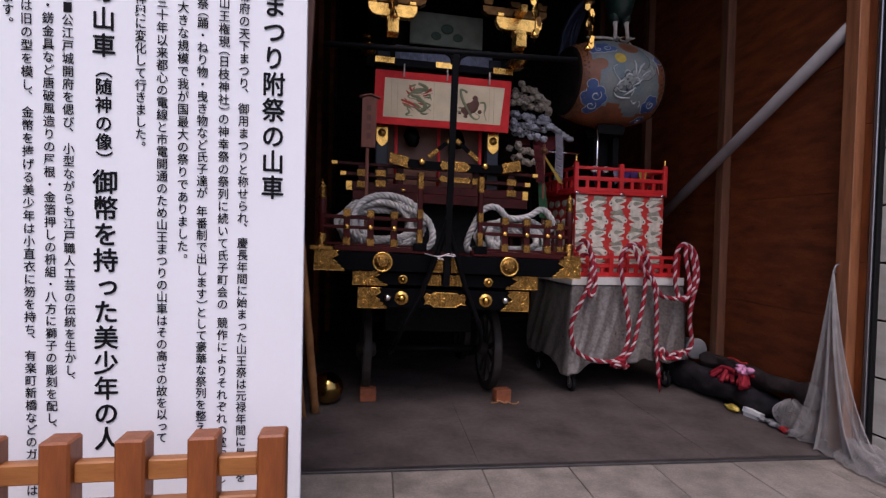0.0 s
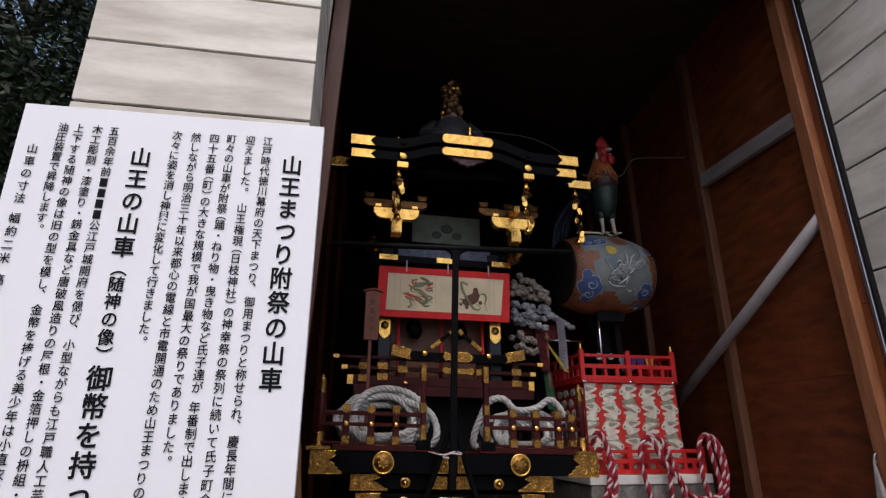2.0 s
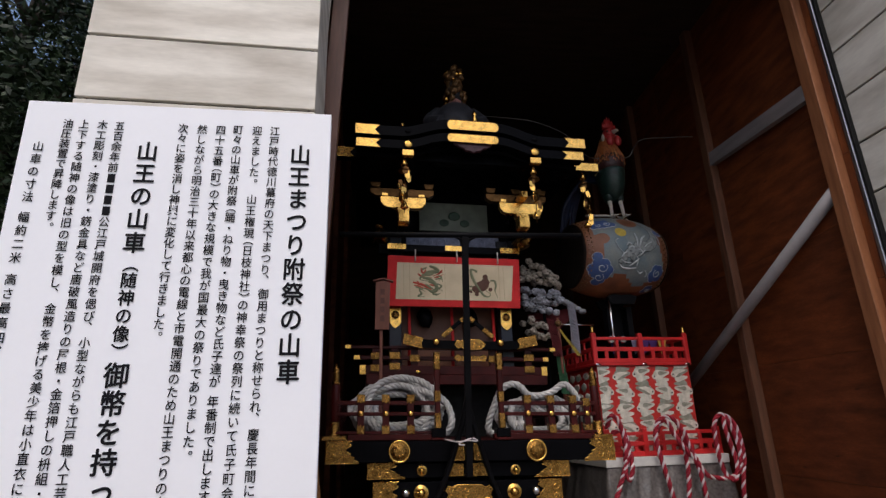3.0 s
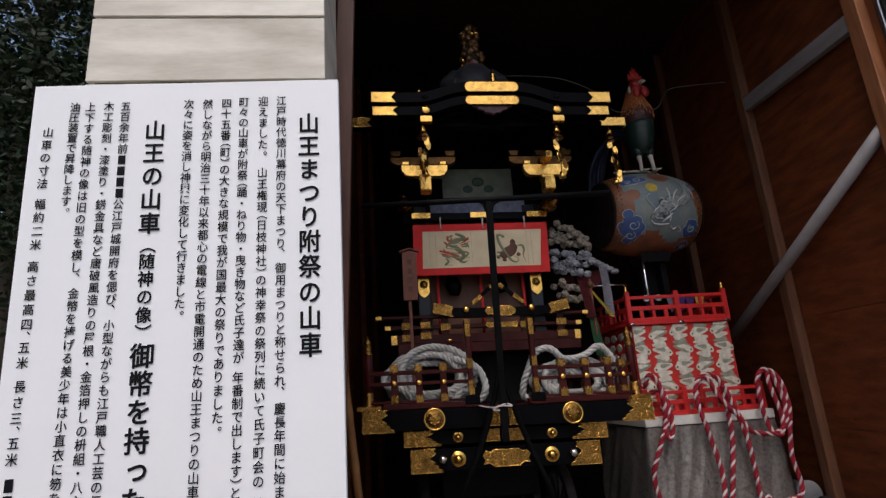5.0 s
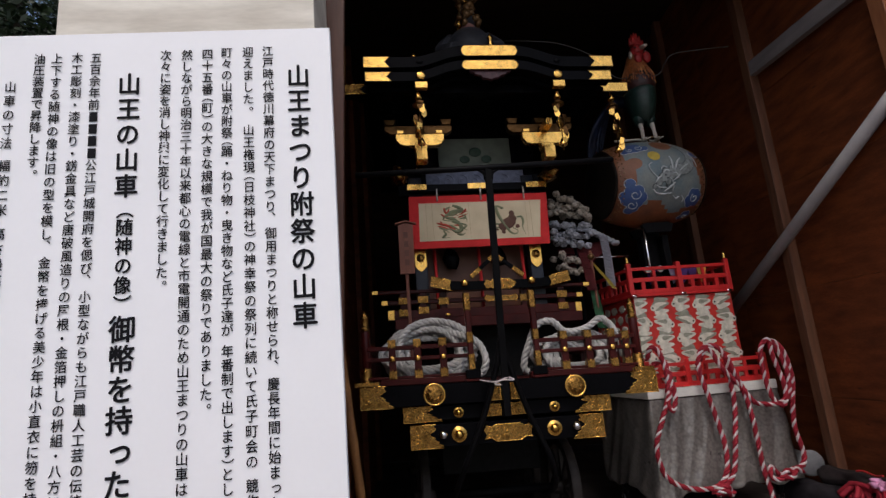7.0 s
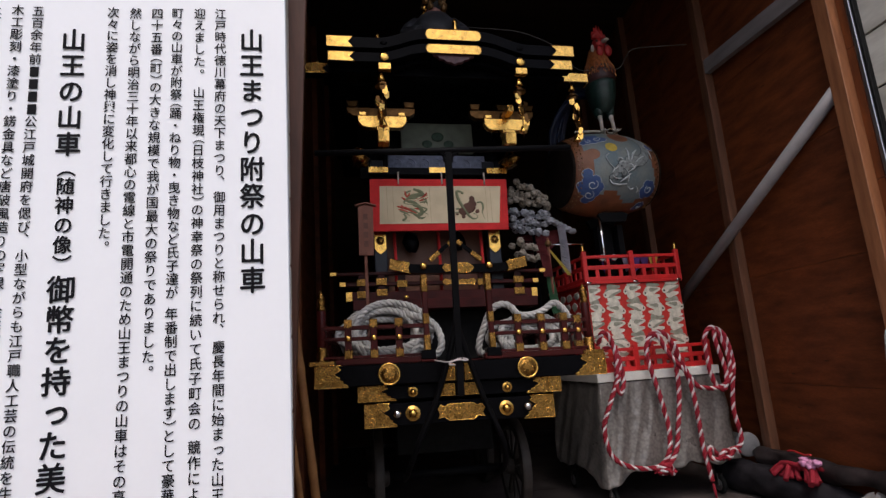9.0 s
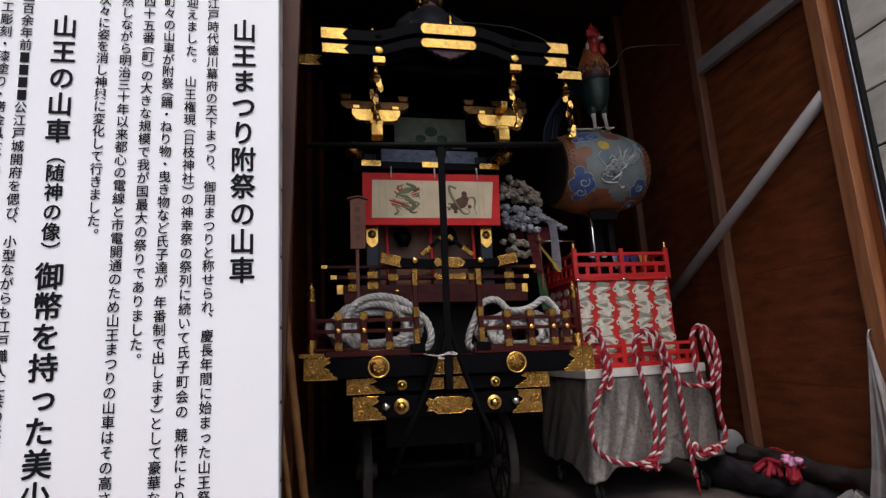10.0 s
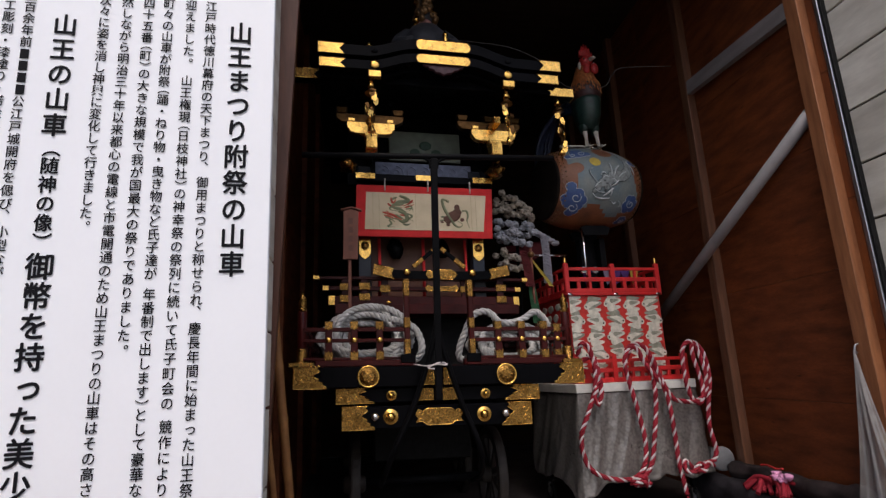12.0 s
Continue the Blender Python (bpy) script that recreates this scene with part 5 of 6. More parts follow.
part("dragon_scales", scales, DRAGONGREY, DRUM, "pale scales of a painted dragon")
skull, dark = bmesh.new(), bmesh.new()
for t, a, r in ((-0.04, 94, 0.040), (-0.13, 100, 0.036), (-0.22, 106, 0.028), (-0.30, 111, 0.020), (0.06, 98, 0.032), (-0.02, 105, 0.026)):
    dab(t, a, r, 0.0135, skull, n=14)
    dab(t, a, r + 0.006, 0.0110, dark, n=14)
for t, a, r in ((-0.08, 97, 0.008), (-0.06, 110, 0.014), (-0.17, 113, 0.010)):
    dab(t, a, r, 0.0155, dark, n=12)
part("dragon_head", skull, DRAGONGREY, DRUM)
part("dragon_shading", dark, SCALEEDGE, DRUM)
for pts, w in (([(0.10, 90), (0.12, 80), (0.10, 72)], 0.009), ([(0.16, 90), (0.24, 80), (0.34, 74)], 0.010), ([(0.26, 92), (0.38, 86), (0.50, 82)], 0.008), ([(-0.24, 100), (-0.36, 92), (-0.40, 84), (-0.32, 80)], 0.005),
               ([(-0.34, 114), (-0.26, 119), (-0.10, 120), (0.06, 119)], 0.009), ([(-0.10, 117), (0.02, 112), (0.14, 106)], 0.009), ([(0.08, 104), (0.20, 100), (0.26, 96)], 0.008), ([(-0.30, 108), (-0.20, 112), (-0.06, 112)], 0.006),
               ([(0.10, 122), (0.18, 126), (0.24, 124)], 0.007), ([(0.30, 122), (0.36, 127), (0.34, 131)], 0.007), ([(-0.02, 88), (-0.10, 86), (-0.16, 90)], 0.007), ([(0.60, 62), (0.70, 72), (0.74, 84)], 0.005), ([(0.02, 100), (0.10, 108), (0.08, 116)], 0.006), ([(-0.12, 94), (-0.05, 91), (0.03, 92)], 0.007), ([(-0.30, 106), (-0.24, 101), (-0.16, 98)], 0.006), ([(0.10, 94), (0.18, 95), (0.24, 102)], 0.006)):
    ribbon(pts, w, 0.012, relief)
part("dragon_relief", relief, PALEPAINT, DRUM, "pale horns, jaws and whiskers")
moon = bmesh.new()
dab(-0.21, 69, 0.050, 0.004, moon, 1.15)
part("moon", moon, YELLOW, DRUM)
for t, a, r in ((0.10, 46, 0.085), (-0.66, 78, 0.060)):
    patch = bmesh.new()
    dab(t, a, r, 0.002, patch, 1.2)
    part("umber_patch", patch, DRUMORANGE, DRUM)
part("ring_handle", tube([(0.10 + 0.055 * math.cos(a), -0.13, 0.405 + 0.0 + 0.03 * math.sin(a)) for a in np.linspace(0, 6.283, 20)[:-1]], 0.008, 6, closed=True), HATGOLD, DRUM)
part("perch", tube([(-0.26, -0.06, 0.42), (-0.05, -0.08, 0.43), (0.18, -0.07, 0.42), (0.26, -0.02, 0.40)], 0.012, 8), BONE, DRUM)

stand = thing("drum_stand", "dark wooden drum stand with slim steel tubes", "stand", Matrix.Translation((DC.x, DC.y, 0)) @ Matrix.Rotation(radians(4), 4, "Z"))
for s in (-1, 1):
    part("cradle", plate([(-0.15, 2.51), (-0.12, 2.44), (0.12, 2.44), (0.15, 2.51), (0.10, 2.532), (0, 2.528), (-0.10, 2.532)][::-1], s * 0.12 - 0.02, s * 0.12 + 0.02), IRON, stand)
    part("upright", box(s * 0.10 - 0.03, s * 0.10 + 0.03, -0.05, 0.05, 1.884, 2.43, 0.004), IRON, stand)
part("steel_tube", tube([(-0.12, -0.10, 1.884), (-0.13, -0.12, 2.53)], 0.012, 10), CHROME, stand)
part("dark_panel", box(-0.05, 0.16, 0.06, 0.09, 1.884, 2.45, 0.004), IRON, stand)
for x in (-0.17, -0.05):
    part("clamp", lathe([(0.03, -0.02), (0.034, 0), (0.03, 0.02)], Matrix.Translation((x, -0.13, 2.10)) @ Matrix.Rotation(radians(90), 4, "X"), 14), CHROME, stand)


def rooster():
    b = bmesh.new()
    o = DC + Vector((0.095, -0.05, 0.41))
    oval = Matrix.Translation(o) @ Matrix.Diagonal((1, 1.2, 1, 1))
    rr = random.Random(4)
    for s in (-1, 1):
        tube([o + Vector((s * 0.062, -0.05, 0.0)), o + Vector((s * 0.058, -0.04, 0.12)), o + Vector((s * 0.055, -0.01, 0.26))], [0.019, 0.018, 0.03], 8, b, mi=4)
        blob(o + Vector((s * 0.055, 0.0, 0.27)), 0.062, 0.85, 1.1, 1.7, b, 2, 0.2, mi=2)
        for a in (-0.6, 0, 0.6, 3.1):
            f = o + Vector((s * 0.062, -0.05, 0.006))
            tube([f, f + Vector((0.075 * math.sin(a), -0.075 * math.cos(a), 0.0))], [0.014, 0.005], 6, b, mi=4)
    lathe([(0.05, 0.22), (0.105, 0.29), (0.130, 0.40), (0.142, 0.52), (0.146, 0.60)], oval, 22, b, 2)
    lathe([(0.142, 0.55), (0.150, 0.61), (0.152, 0.68), (0.140, 0.74)], oval, 22, b, 5)
    lathe([(0.146, 0.68), (0.136, 0.76), (0.110, 0.86), (0.084, 0.94), (0.066, 1.0)], oval, 22, b, 1)
    for k in range(90):
        a = k * 2.399
        t = rr.uniform(0, 0.3)
        top, low = 0.95 - t, 0.66 + rr.uniform(-0.05, 0.05)
        ra, rz = 0.070 + 0.20 * t, 0.156 + rr.uniform(-0.004, 0.006)
        d = Vector((math.cos(a), 1.2 * math.sin(a), 0))
        tube([o + d * ra + Vector((0, 0, top)), o + d * ((ra + rz) / 2 + 0.004) + Vector((0, 0, (top + low) / 2)), o + d * rz + Vector((0, 0, low))], [0.006, 0.014, 0.003], 5, b, mi=1 if k % 3 else 6)
    head = o + Vector((0.015, -0.05, 1.03))
    blob(head, 0.076, 0.92, 1.1, 1.1, b, 2, mi=0)
    for k in range(6):
        # comb
        p = head + Vector((-0.062 + 0.026 * k, -0.05 + 0.012 * k, 0.045 + 0.012 * math.sin(k * 0.6)))
        h = (0.09, 0.14, 0.17, 0.165, 0.14, 0.10)[k]
        tube([p, p + Vector((-0.006 + 0.003 * k, 0, h * 0.6)), p + Vector((-0.012 + 0.006 * k, 0, h))], [0.024, 0.017, 0.004], 7, b, mi=0)
    for s in (-1, 1):
        blob(head + Vector((0.015 + s * 0.042, -0.075, -0.115)), 0.052, 0.75, 0.55, 1.35, b, 2, 0.1, mi=0)
        blob(head + Vector((s * 0.076, -0.02, -0.05)), 0.032, 0.45, 0.9, 1.5, b, 2, mi=4)
        blob(head + Vector((0.012 + s * 0.052, -0.066, 0.012)), 0.012, bm=b, sub=1, mi=2)
    tube([head + Vector((0.02, -0.07, 0.0)), head + Vector((0.035, -0.115, -0.006)), head + Vector((0.045, -0.15, -0.028))], [0.026, 0.02, 0.004], 8, b, mi=4)
    for k in range(22):
        s = rr.uniform(-1, 1)
        tube(spline([o + Vector((0.0, 0.20, 0.55)), o + Vector((-0.10 + 0.06 * s, 0.42, 0.72 + 0.08 * s)), o + Vector((-0.22 + 0.10 * s, 0.60, 0.50 + 0.1 * s)), o + Vector((-0.28 + 0.10 * s, 0.68, 0.14 + 0.1 * s))], 5), [0.03] * 12 + [0.022, 0.016, 0.010, 0.005], 5, b, mi=3)
    for v in b.verts:
        v.co.z = o.z + (v.co.z - o.z) * 0.91
    return tagged(mesh_ob("rooster_statue", b, [COMB, HACKLE, PLUME, TAILBLUE, BONE, BREAST, HACKLEPALE]), "painted rooster statue with red comb, standing on the drum", "statue")


rooster()
tagged(mesh_ob("cable", tube(spline([(1.88, 1.80, 4.05), (2.0, 1.80, 4.08), (2.08, 1.80, 4.20), (2.18, 1.80, 4.29), (2.45, 1.80, 4.32), (2.765, 1.80, 4.34)], 6), 0.006, 6), CABLEGREY), "thin grey cable running to the plywood wall", "cable")

tagged(mesh_ob("cable", tube(spline([(0.30, 1.50, 4.34), (0.69, 1.50, 4.315), (0.95, 1.50, 4.27), (1.24, 1.53, 4.15), (1.42, 1.60, 3.99), (1.55, 1.66, 3.97), (1.70, 1.72, 4.02)], 6), 0.004, 6), CABLEGREY), "thin grey cable sagging from the float roof to the statue", "cable")

# small flags on the cart
for k, (x, col) in enumerate(((0.52, LILAC), (0.62, PURPLE), (0.70, PURPLE), (0.80, YELLOW), (0.30, PURPLE))):
    ob = tagged(mesh_ob("pennant", plate([(x - 0.05, 2.12), (x + 0.05, 2.12), (x + 0.02, 2.00), (x - 0.02, 1.97)], 0.17 + 0.01 * (k % 2), 0.176 + 0.01 * (k % 2)), col), "small coloured cloth pennant on a string over the cart", "pennant", "pennants")
    ob.matrix_world = CARTM
ob = tagged(mesh_ob("pennant_string", tube([(0.05, 0.176, 2.128), (0.45, 0.176, 2.122), (0.985, 0.176, 2.128)], 0.005, 6), BONE), "thin string with pennants across the cart rail", "string")
ob.matrix_world = CARTM

# flag pole with a silver rod and streamers beside the cart
streamer = thing("streamer_pole", "pole with green, yellow and red cloth streamers", "flag", Matrix.Translation((1.02, 1.62, 0)))
part("pole", tube([(-0.02, 0.03, 1.285), (-0.03, 0.0, 2.30)], 0.012, 8), PLACARD, streamer)
part("ball", blob((-0.03, 0.0, 2.245), 0.032), HATGOLD, streamer)
part("silver_rod", tube([(-0.03, 0.0, 2.235), (0.30, -0.02, 2.225)], 0.009, 8), CHROME, streamer)


def strip(x0, x1, z0, z1, ph, wide=0.03):
    b = bmesh.new()
    prev = None
    for k in range(15):
        t = k / 14
        x = x0 + (x1 - x0) * t
        z = z1 + (z0 - z1) * t
        w = wide * (1 + 0.5 * t)
        ring = [b.verts.new((x - w, 0.02 * math.sin(4 * t + ph), z)), b.verts.new((x + w, 0.03 * math.sin(3 * t + ph + 1), z - 0.01))]
        if prev:
            b.faces.new((prev[0], prev[1], ring[1], ring[0])).smooth = True
        prev = ring
    r = bmesh.ops.solidify(b, geom=b.faces[:], thickness=0.004)
    return b


part("green_streamer", strip(-0.05, -0.02, 1.62, 2.20, 0, 0.028), GREENFLAG, streamer)
part("yellow_streamer", strip(-0.02, 0.13, 1.95, 2.21, 1, 0.013), YELLOW, streamer)
part("pale_streamer", strip(0.10, 0.12, 1.98, 2.42, 3, 0.030), PALESTREAM, streamer, "pale lilac-grey cloth streamer")
part("red_streamer", strip(-0.10, -0.06, 1.95, 2.30, 2), MAROONCLOTH, streamer)

flowers = thing("paper_flower_stand", "tiers of white and cream paper flowers over red cloth", "paper flowers", Matrix.Translation((0.955, 1.92, 0)))
part("pole", tube([(0, 0, 1.285), (0, 0, 2.92)], 0.015, 10), IRON, flowers)
rf = random.Random(8)
for z, x0, x1, n, m in ((2.89, -0.16, 0.06, 9, PETALC), (2.82, -0.20, 0.12, 14, PETALC), (2.74, -0.20, 0.15, 16, PETALC), (2.62, -0.20, 0.17, 17, PETALW), (2.54, -0.22, 0.13, 15, PETALW), (2.46, -0.20, 0.08, 10, PETALW), (2.31, -0.20, 0.02, 9, PETALC), (2.21, -0.18, 0.0, 8, PETALC)):
    for k in range(n):
        t = (k + rf.uniform(-0.4, 0.4)) / (n - 1)
        c = Vector((x0 + (x1 - x0) * t, rf.uniform(-0.12, 0.06), z - 0.06 * t + rf.uniform(-0.025, 0.025)))
        fl = blob(c, rf.uniform(0.028, 0.036), 1, 1, 0.85, sub=2, rough=0.25)
        for q in range(6):
            w = q * 1.047 + k
            blob(c + Vector((0.020 * math.cos(w), -0.016 + 0.010 * math.sin(q * 2.6), 0.018 * math.sin(w))), 0.020, 1, 0.7, 0.9, fl, 1, 0.4)
        part("flower", fl, m, flowers)
    part("branch", tube(spline([(0, 0, z + 0.02), (x0 * 0.6, -0.02, z + 0.02), (x0, -0.03, z - 0.02)], 4), 0.005, 6), IRON, flowers)
    part("branch", tube(spline([(0, 0, z + 0.02), (x1 * 0.6 + 0.01, -0.02, z), (x1 + 0.01, -0.03, z - 0.06)], 4), 0.005, 6), IRON, flowers)
tail = bmesh.new()
for k in range(7):
    blob((0.12 + 0.04 * k, -0.06, 2.55 - 0.024 * k), 0.036, 1.3, 0.8, 0.7, tail, rough=0.7)
part("white_tail", tail, PETALW, flowers, "white cloth tail")
part("red_cloth", plate([(-0.15, 2.40), (0.30, 2.46), (0.34, 2.40), (0.10, 2.20), (-0.10, 2.22)][::-1], 0.06, 0.075), MAROONCLOTH, flowers)
# ---- by the west jamb: bamboo poles and a brass ball ----
for (x, y), (x2, y2, z2), r in (((-0.988, 1.095), (-1.115, 0.14, 2.6), 0.031), ((-1.065, 0.98), (-1.20, 0.135, 2.4), 0.021)):
    path = [Vector((x, y, 0)).lerp(Vector((x2, y2, z2)), k / 40) for k in range(41)]
    rad = [r * (1 - 0.2 * k / 40) * (1.12 if k % 5 == 0 else 1.0) for k in range(41)]
    tagged(mesh_ob("bamboo_pole", tube(path, rad, 12), BAMBOO), "brown bamboo pole leaning on the shed wall", "pole", "bamboo poles")
tagged(mesh_ob("brass_ball", lathe([(0.13 * math.sin(a), 0.13 - 0.13 * math.cos(a)) for a in np.linspace(0.02, 3.12, 20)], Matrix.Translation((-0.915, 1.33, 0)), 32), BRASS), "polished brass ball on the concrete floor", "ball")

# ---- things along the east wall ----
def bundle(name, label, p, q, r0, r1, material, seed):
    """A long soft cover lying along the wall, creased and sagging."""
    p, q = Vector(p), Vector(q)
    n = 60
    path = [p.lerp(q, k / n) + Vector((0.015 * math.sin(k * 0.33 + seed), 0, 0.012 * math.sin(k * 0.21 + seed))) for k in range(n + 1)]
    rad = [(r0 + (r1 - r0) * k / n) * min(1, 0.35 + k / 6) * min(1, 0.45 + (n - k) / 9) for k in range(n + 1)]
    b = tube(path, rad, 32)
    for v in b.verts:
        k = min(range(n + 1), key=lambda i: abs(path[i].y - v.co.y))
        d = Vector((v.co.x - path[k].x, 0, v.co.z - path[k].z))
        c = noise.noise(v.co * 5 + Vector((seed, 0, 0))) * 0.032 + (1 - abs(noise.noise(Vector((v.co.x * 14, v.co.y * 5, v.co.z * 14))) * 2)) * 0.014
        if d.length > 1e-4:
            v.co += d.normalized() * c
        v.co.z = max(v.co.z, 0.001)
        v.co.x = min(v.co.x, 2.764 if not 1.47 < v.co.y < 1.61 else 2.686)
    return tagged(mesh_ob(name, b, material), label, "bundle")


bundle("black_bag", "long black nylon bag lying along the plywood wall", (2.50, 1.95, 0.14), (2.69, 0.66, 0.115), 0.145, 0.080, BLACKCLOTH, 1)
bundle("rolled_cover", "dark brown rolled cover leaning on the plywood wall", (2.655, 1.66, 0.315), (2.705, 0.24, 0.30), 0.068, 0.060, DARKROLL, 4)
tagged(mesh_ob("grey_cylinder", lathe([(0.0, 0), (0.085, 0.0), (0.10, 0.012), (0.105, 0.03), (0.10, 0.05), (0.075, 0.07), (0.06, 0.10), (0.06, 0.3), (0, 0.3)], Matrix.Translation((2.585, 1.63, 0.385)) @ Matrix.Rotation(radians(-12), 4, "Z") @ Matrix.Rotation(radians(-88), 4, "X"), 28), GREYPLASTIC), "grey round-ended tube lying on the black bag", "tube")
rc = random.Random(6)
tangle = thing("red_cord", "tangle of red cloth cord lying on the black bag", "cord")
for k in range(16):
    t = rc.uniform(0, 1)
    p = Vector((2.565 + 0.04 * t + rc.uniform(-0.03, 0.03), 1.24 - 0.34 * t, 0.295 + rc.uniform(-0.01, 0.02)))
    d = Vector((rc.uniform(-0.12, 0.0), rc.choice((-1, 1)) * rc.uniform(0.10, 0.24), 0))
    part("cord_end", tube(spline([p - d * 0.5 + Vector((0, 0, 0.01)), p + Vector((0, 0, 0.02)), p + d * 0.4 + Vector((0, 0, 0.0)), p + d * 0.8 + Vector((-0.03, 0.0, -0.07))], 5), 0.019, 7), ROPERED, tangle)
bow = bmesh.new()
for k in range(14):
    blob((2.59 + rc.uniform(-0.03, 0.03), 0.93 + rc.uniform(-0.08, 0.08), 0.345 + rc.uniform(-0.03, 0.03)), 0.030, 1.2, 1, 0.8, bow, 2, 0.8)
tagged(mesh_ob("pink_bow", bow, PINK), "pale pink ribbon bow on the red cord", "bow")
tagged(mesh_ob("bead_string", tube(spline([(2.60, 1.18, 0.405), (2.605, 1.12, 0.415), (2.61, 1.02, 0.40), (2.60, 0.94, 0.415)], 5), 0.008, 6), COMB), "thin red string on the rolled cover", "string")
sl = bmesh.new()
for k, (o, z) in enumerate(((0.0, 0.0), (-0.03, 0.03))):
    f = plate([(-0.07, 0), (0.09, 0), (0.10, 0.028), (-0.07, 0.04)], -0.025, 0.025)
    bmesh.ops.transform(f, matrix=Matrix.Translation((2.565 + o * 0.3, 0.80, 0.002 + z)) @ Matrix.Rotation(radians(-80), 4, "Z") @ Matrix.Rotation(radians(-6 * k), 4, "X"), verts=f.verts[:])
    join(sl, f)
tagged(mesh_ob("folded_paper", sl, PAPER), "folded white paper on the floor by the black bag", "paper")
ye = bmesh.new()
blob((2.505, 0.98, 0.028), 0.05, 0.7, 1.5, 0.5, ye, 3, 0.6)
for v in ye.verts:
    v.co.z = max(v.co.z, 0.002)
tagged(mesh_ob("yellow_packet", ye, YELLOW), "small yellow packet on the concrete floor", "packet")


def mesh_net(name, f, n, rows, parent, thread=0.0042, closed=False):
    """Knotted diamond netting over the sheet f(u, v)."""
    b = bmesh.new()
    g = {}
    for i in range(n + 1):
        for j in range(rows + 1):
            if (i + j) % 2 == 0:
                g[i, j] = b.verts.new(f(i / n, j / rows))
    for i in range(n + 1):
        for j in range(rows + 1):
            if (i + j) % 2:
                q = [g[k] for k in ((i - 1, j), (i, j + 1), (i + 1, j), (i, j - 1)) if k in g]
                if len(q) > 2:
                    b.faces.new(q)
    ob = part(name, b, NET, parent)
    m = ob.modifiers.new("threads", "WIREFRAME")
    m.thickness, m.use_even_offset = thread, False
    return ob


NETS = thing("netting", "grey net hung from the post and trailing on the floor", "net")


def hanging(u, v):
    z = 1.262 * (1 - v) ** (1.0 + 0.25 * u)
    yl = 0.155 + 0.15 * v ** 1.1 + 0.08 * v ** 7
    yr = 0.150 - 0.20 * v - 0.30 * v ** 2.6 - 0.12 * v ** 8
    y = yl + (yr - yl) * (u + 0.022 * math.sin(u * 25 + 2 * v))
    fold = math.sin(u * 17 + 1.2 * v + 0.6) + 0.5 * math.sin(u * 41 + 2.3)
    x = 2.655 - (0.02 + 0.025 * v + 0.06 * v ** 4) - 0.032 * v ** 0.7 * fold
    return Vector((min(x, 2.68), y, max(z, 0.012 + 0.008 * math.sin(u * 40))))


def trailing(u, v):
    a = math.pi * (1.08 * u - 0.04)
    y = 0.02 - 0.95 * v
    r = 0.085 + 0.03 * math.sin(v * 5) + 0.012 * math.sin(u * 19 + v * 9)
    x = 2.655 - 0.03 * math.sin(v * 4) - 1.15 * r * math.cos(a)
    return Vector((min(x, 2.776), y - 0.05 * math.sin(u * 7), 0.012 + max(0, math.sin(a)) * (r * 1.25 - 0.05 * v) + 0.006 * math.sin(v * 60 + u * 9)))


def bunched(u, v):
    a, h = 2 * math.pi * u, math.pi * (0.06 + 0.90 * v)
    k = 1 + 0.22 * math.sin(a * 5 + v * 6) + 0.12 * math.sin(a * 9)
    return Vector((2.635 + 0.075 * k * math.sin(h) * math.cos(a), 0.46 + 0.13 * k * math.sin(h) * math.sin(a), max(0.008, 0.12 + 0.125 * math.cos(h) + 0.012 * math.sin(a * 4))))


mesh_net("hanging_net", hanging, 88, 180, NETS)
mesh_net("trailing_net", trailing, 56, 120, NETS)
mesh_net("bunched_end", bunched, 90, 56, NETS)
rag = bmesh.new()
for k in range(6):
    blob((2.57 + 0.02 * (k % 2), 0.70 - 0.06 * k, 0.025), 0.035, 1, 1.2, 0.6, rag, 2, 0.7, mi=1 if k == 4 else 0)
for v in rag.verts:
    v.co.z = max(v.co.z, 0.002)
tagged(mesh_ob("rag", rag, [GREYPLASTIC, COMB]), "grey rag with a red patch under the net", "rag")
tagged(mesh_ob("hook", tube(spline([(2.69, 0.165, 1.30), (2.665, 0.165, 1.29), (2.655, 0.165, 1.26), (2.668, 0.165, 1.24)], 5), 0.006, 8), STEEL), "small steel hook in the timber post", "hook")

# ---- the notice board and the fence before it ----
SA = 0.036
SIGN = thing("notice_board", "tall white notice board with black vertical Japanese writing", "sign",
             Matrix.Translation((-0.782, -1.264, 0)) @ Matrix.Rotation(SA, 4, "Z") @ Matrix.Rotation(0.0302, 4, "X"))
part("board", box(-1.062, -0.002, 0.0, 0.028, 0.44, 2.545, 0.002), SIGNWHITE, SIGN)
for x in (-0.95, -0.10):
    part("leg", box(x - 0.03, x + 0.03, 0.029, 0.09, 0.0, 2.3, 0.004), TIMBER, SIGN)
    part("stay", bar((x, 0.06, 1.6), (x, 0.48, 0.03), 0.04, 0.05), TIMBER, SIGN)

glyphs = {}


def glyph(ch):
    """Corners and faces of one character, centred on its square, one unit wide."""
    if ch not in glyphs:
        cu = bpy.data.curves.new("glyph", "FONT")
        cu.body, cu.size, cu.resolution_u = ch, 1.0, 3
        cu.offset, cu.extrude = 0.004, 0.0
        ob = bpy.data.objects.new("glyph", cu)
        me = bpy.data.meshes.new_from_object(ob)
        glyphs[ch] = ([(v.co.x, v.co.y) for v in me.vertices], [tuple(p.vertices) for p in me.polygons])
        bpy.data.objects.remove(ob)
        bpy.data.curves.remove(cu)
        bpy.data.meshes.remove(me)
    return glyphs[ch]


ref = glyph("国")[0]
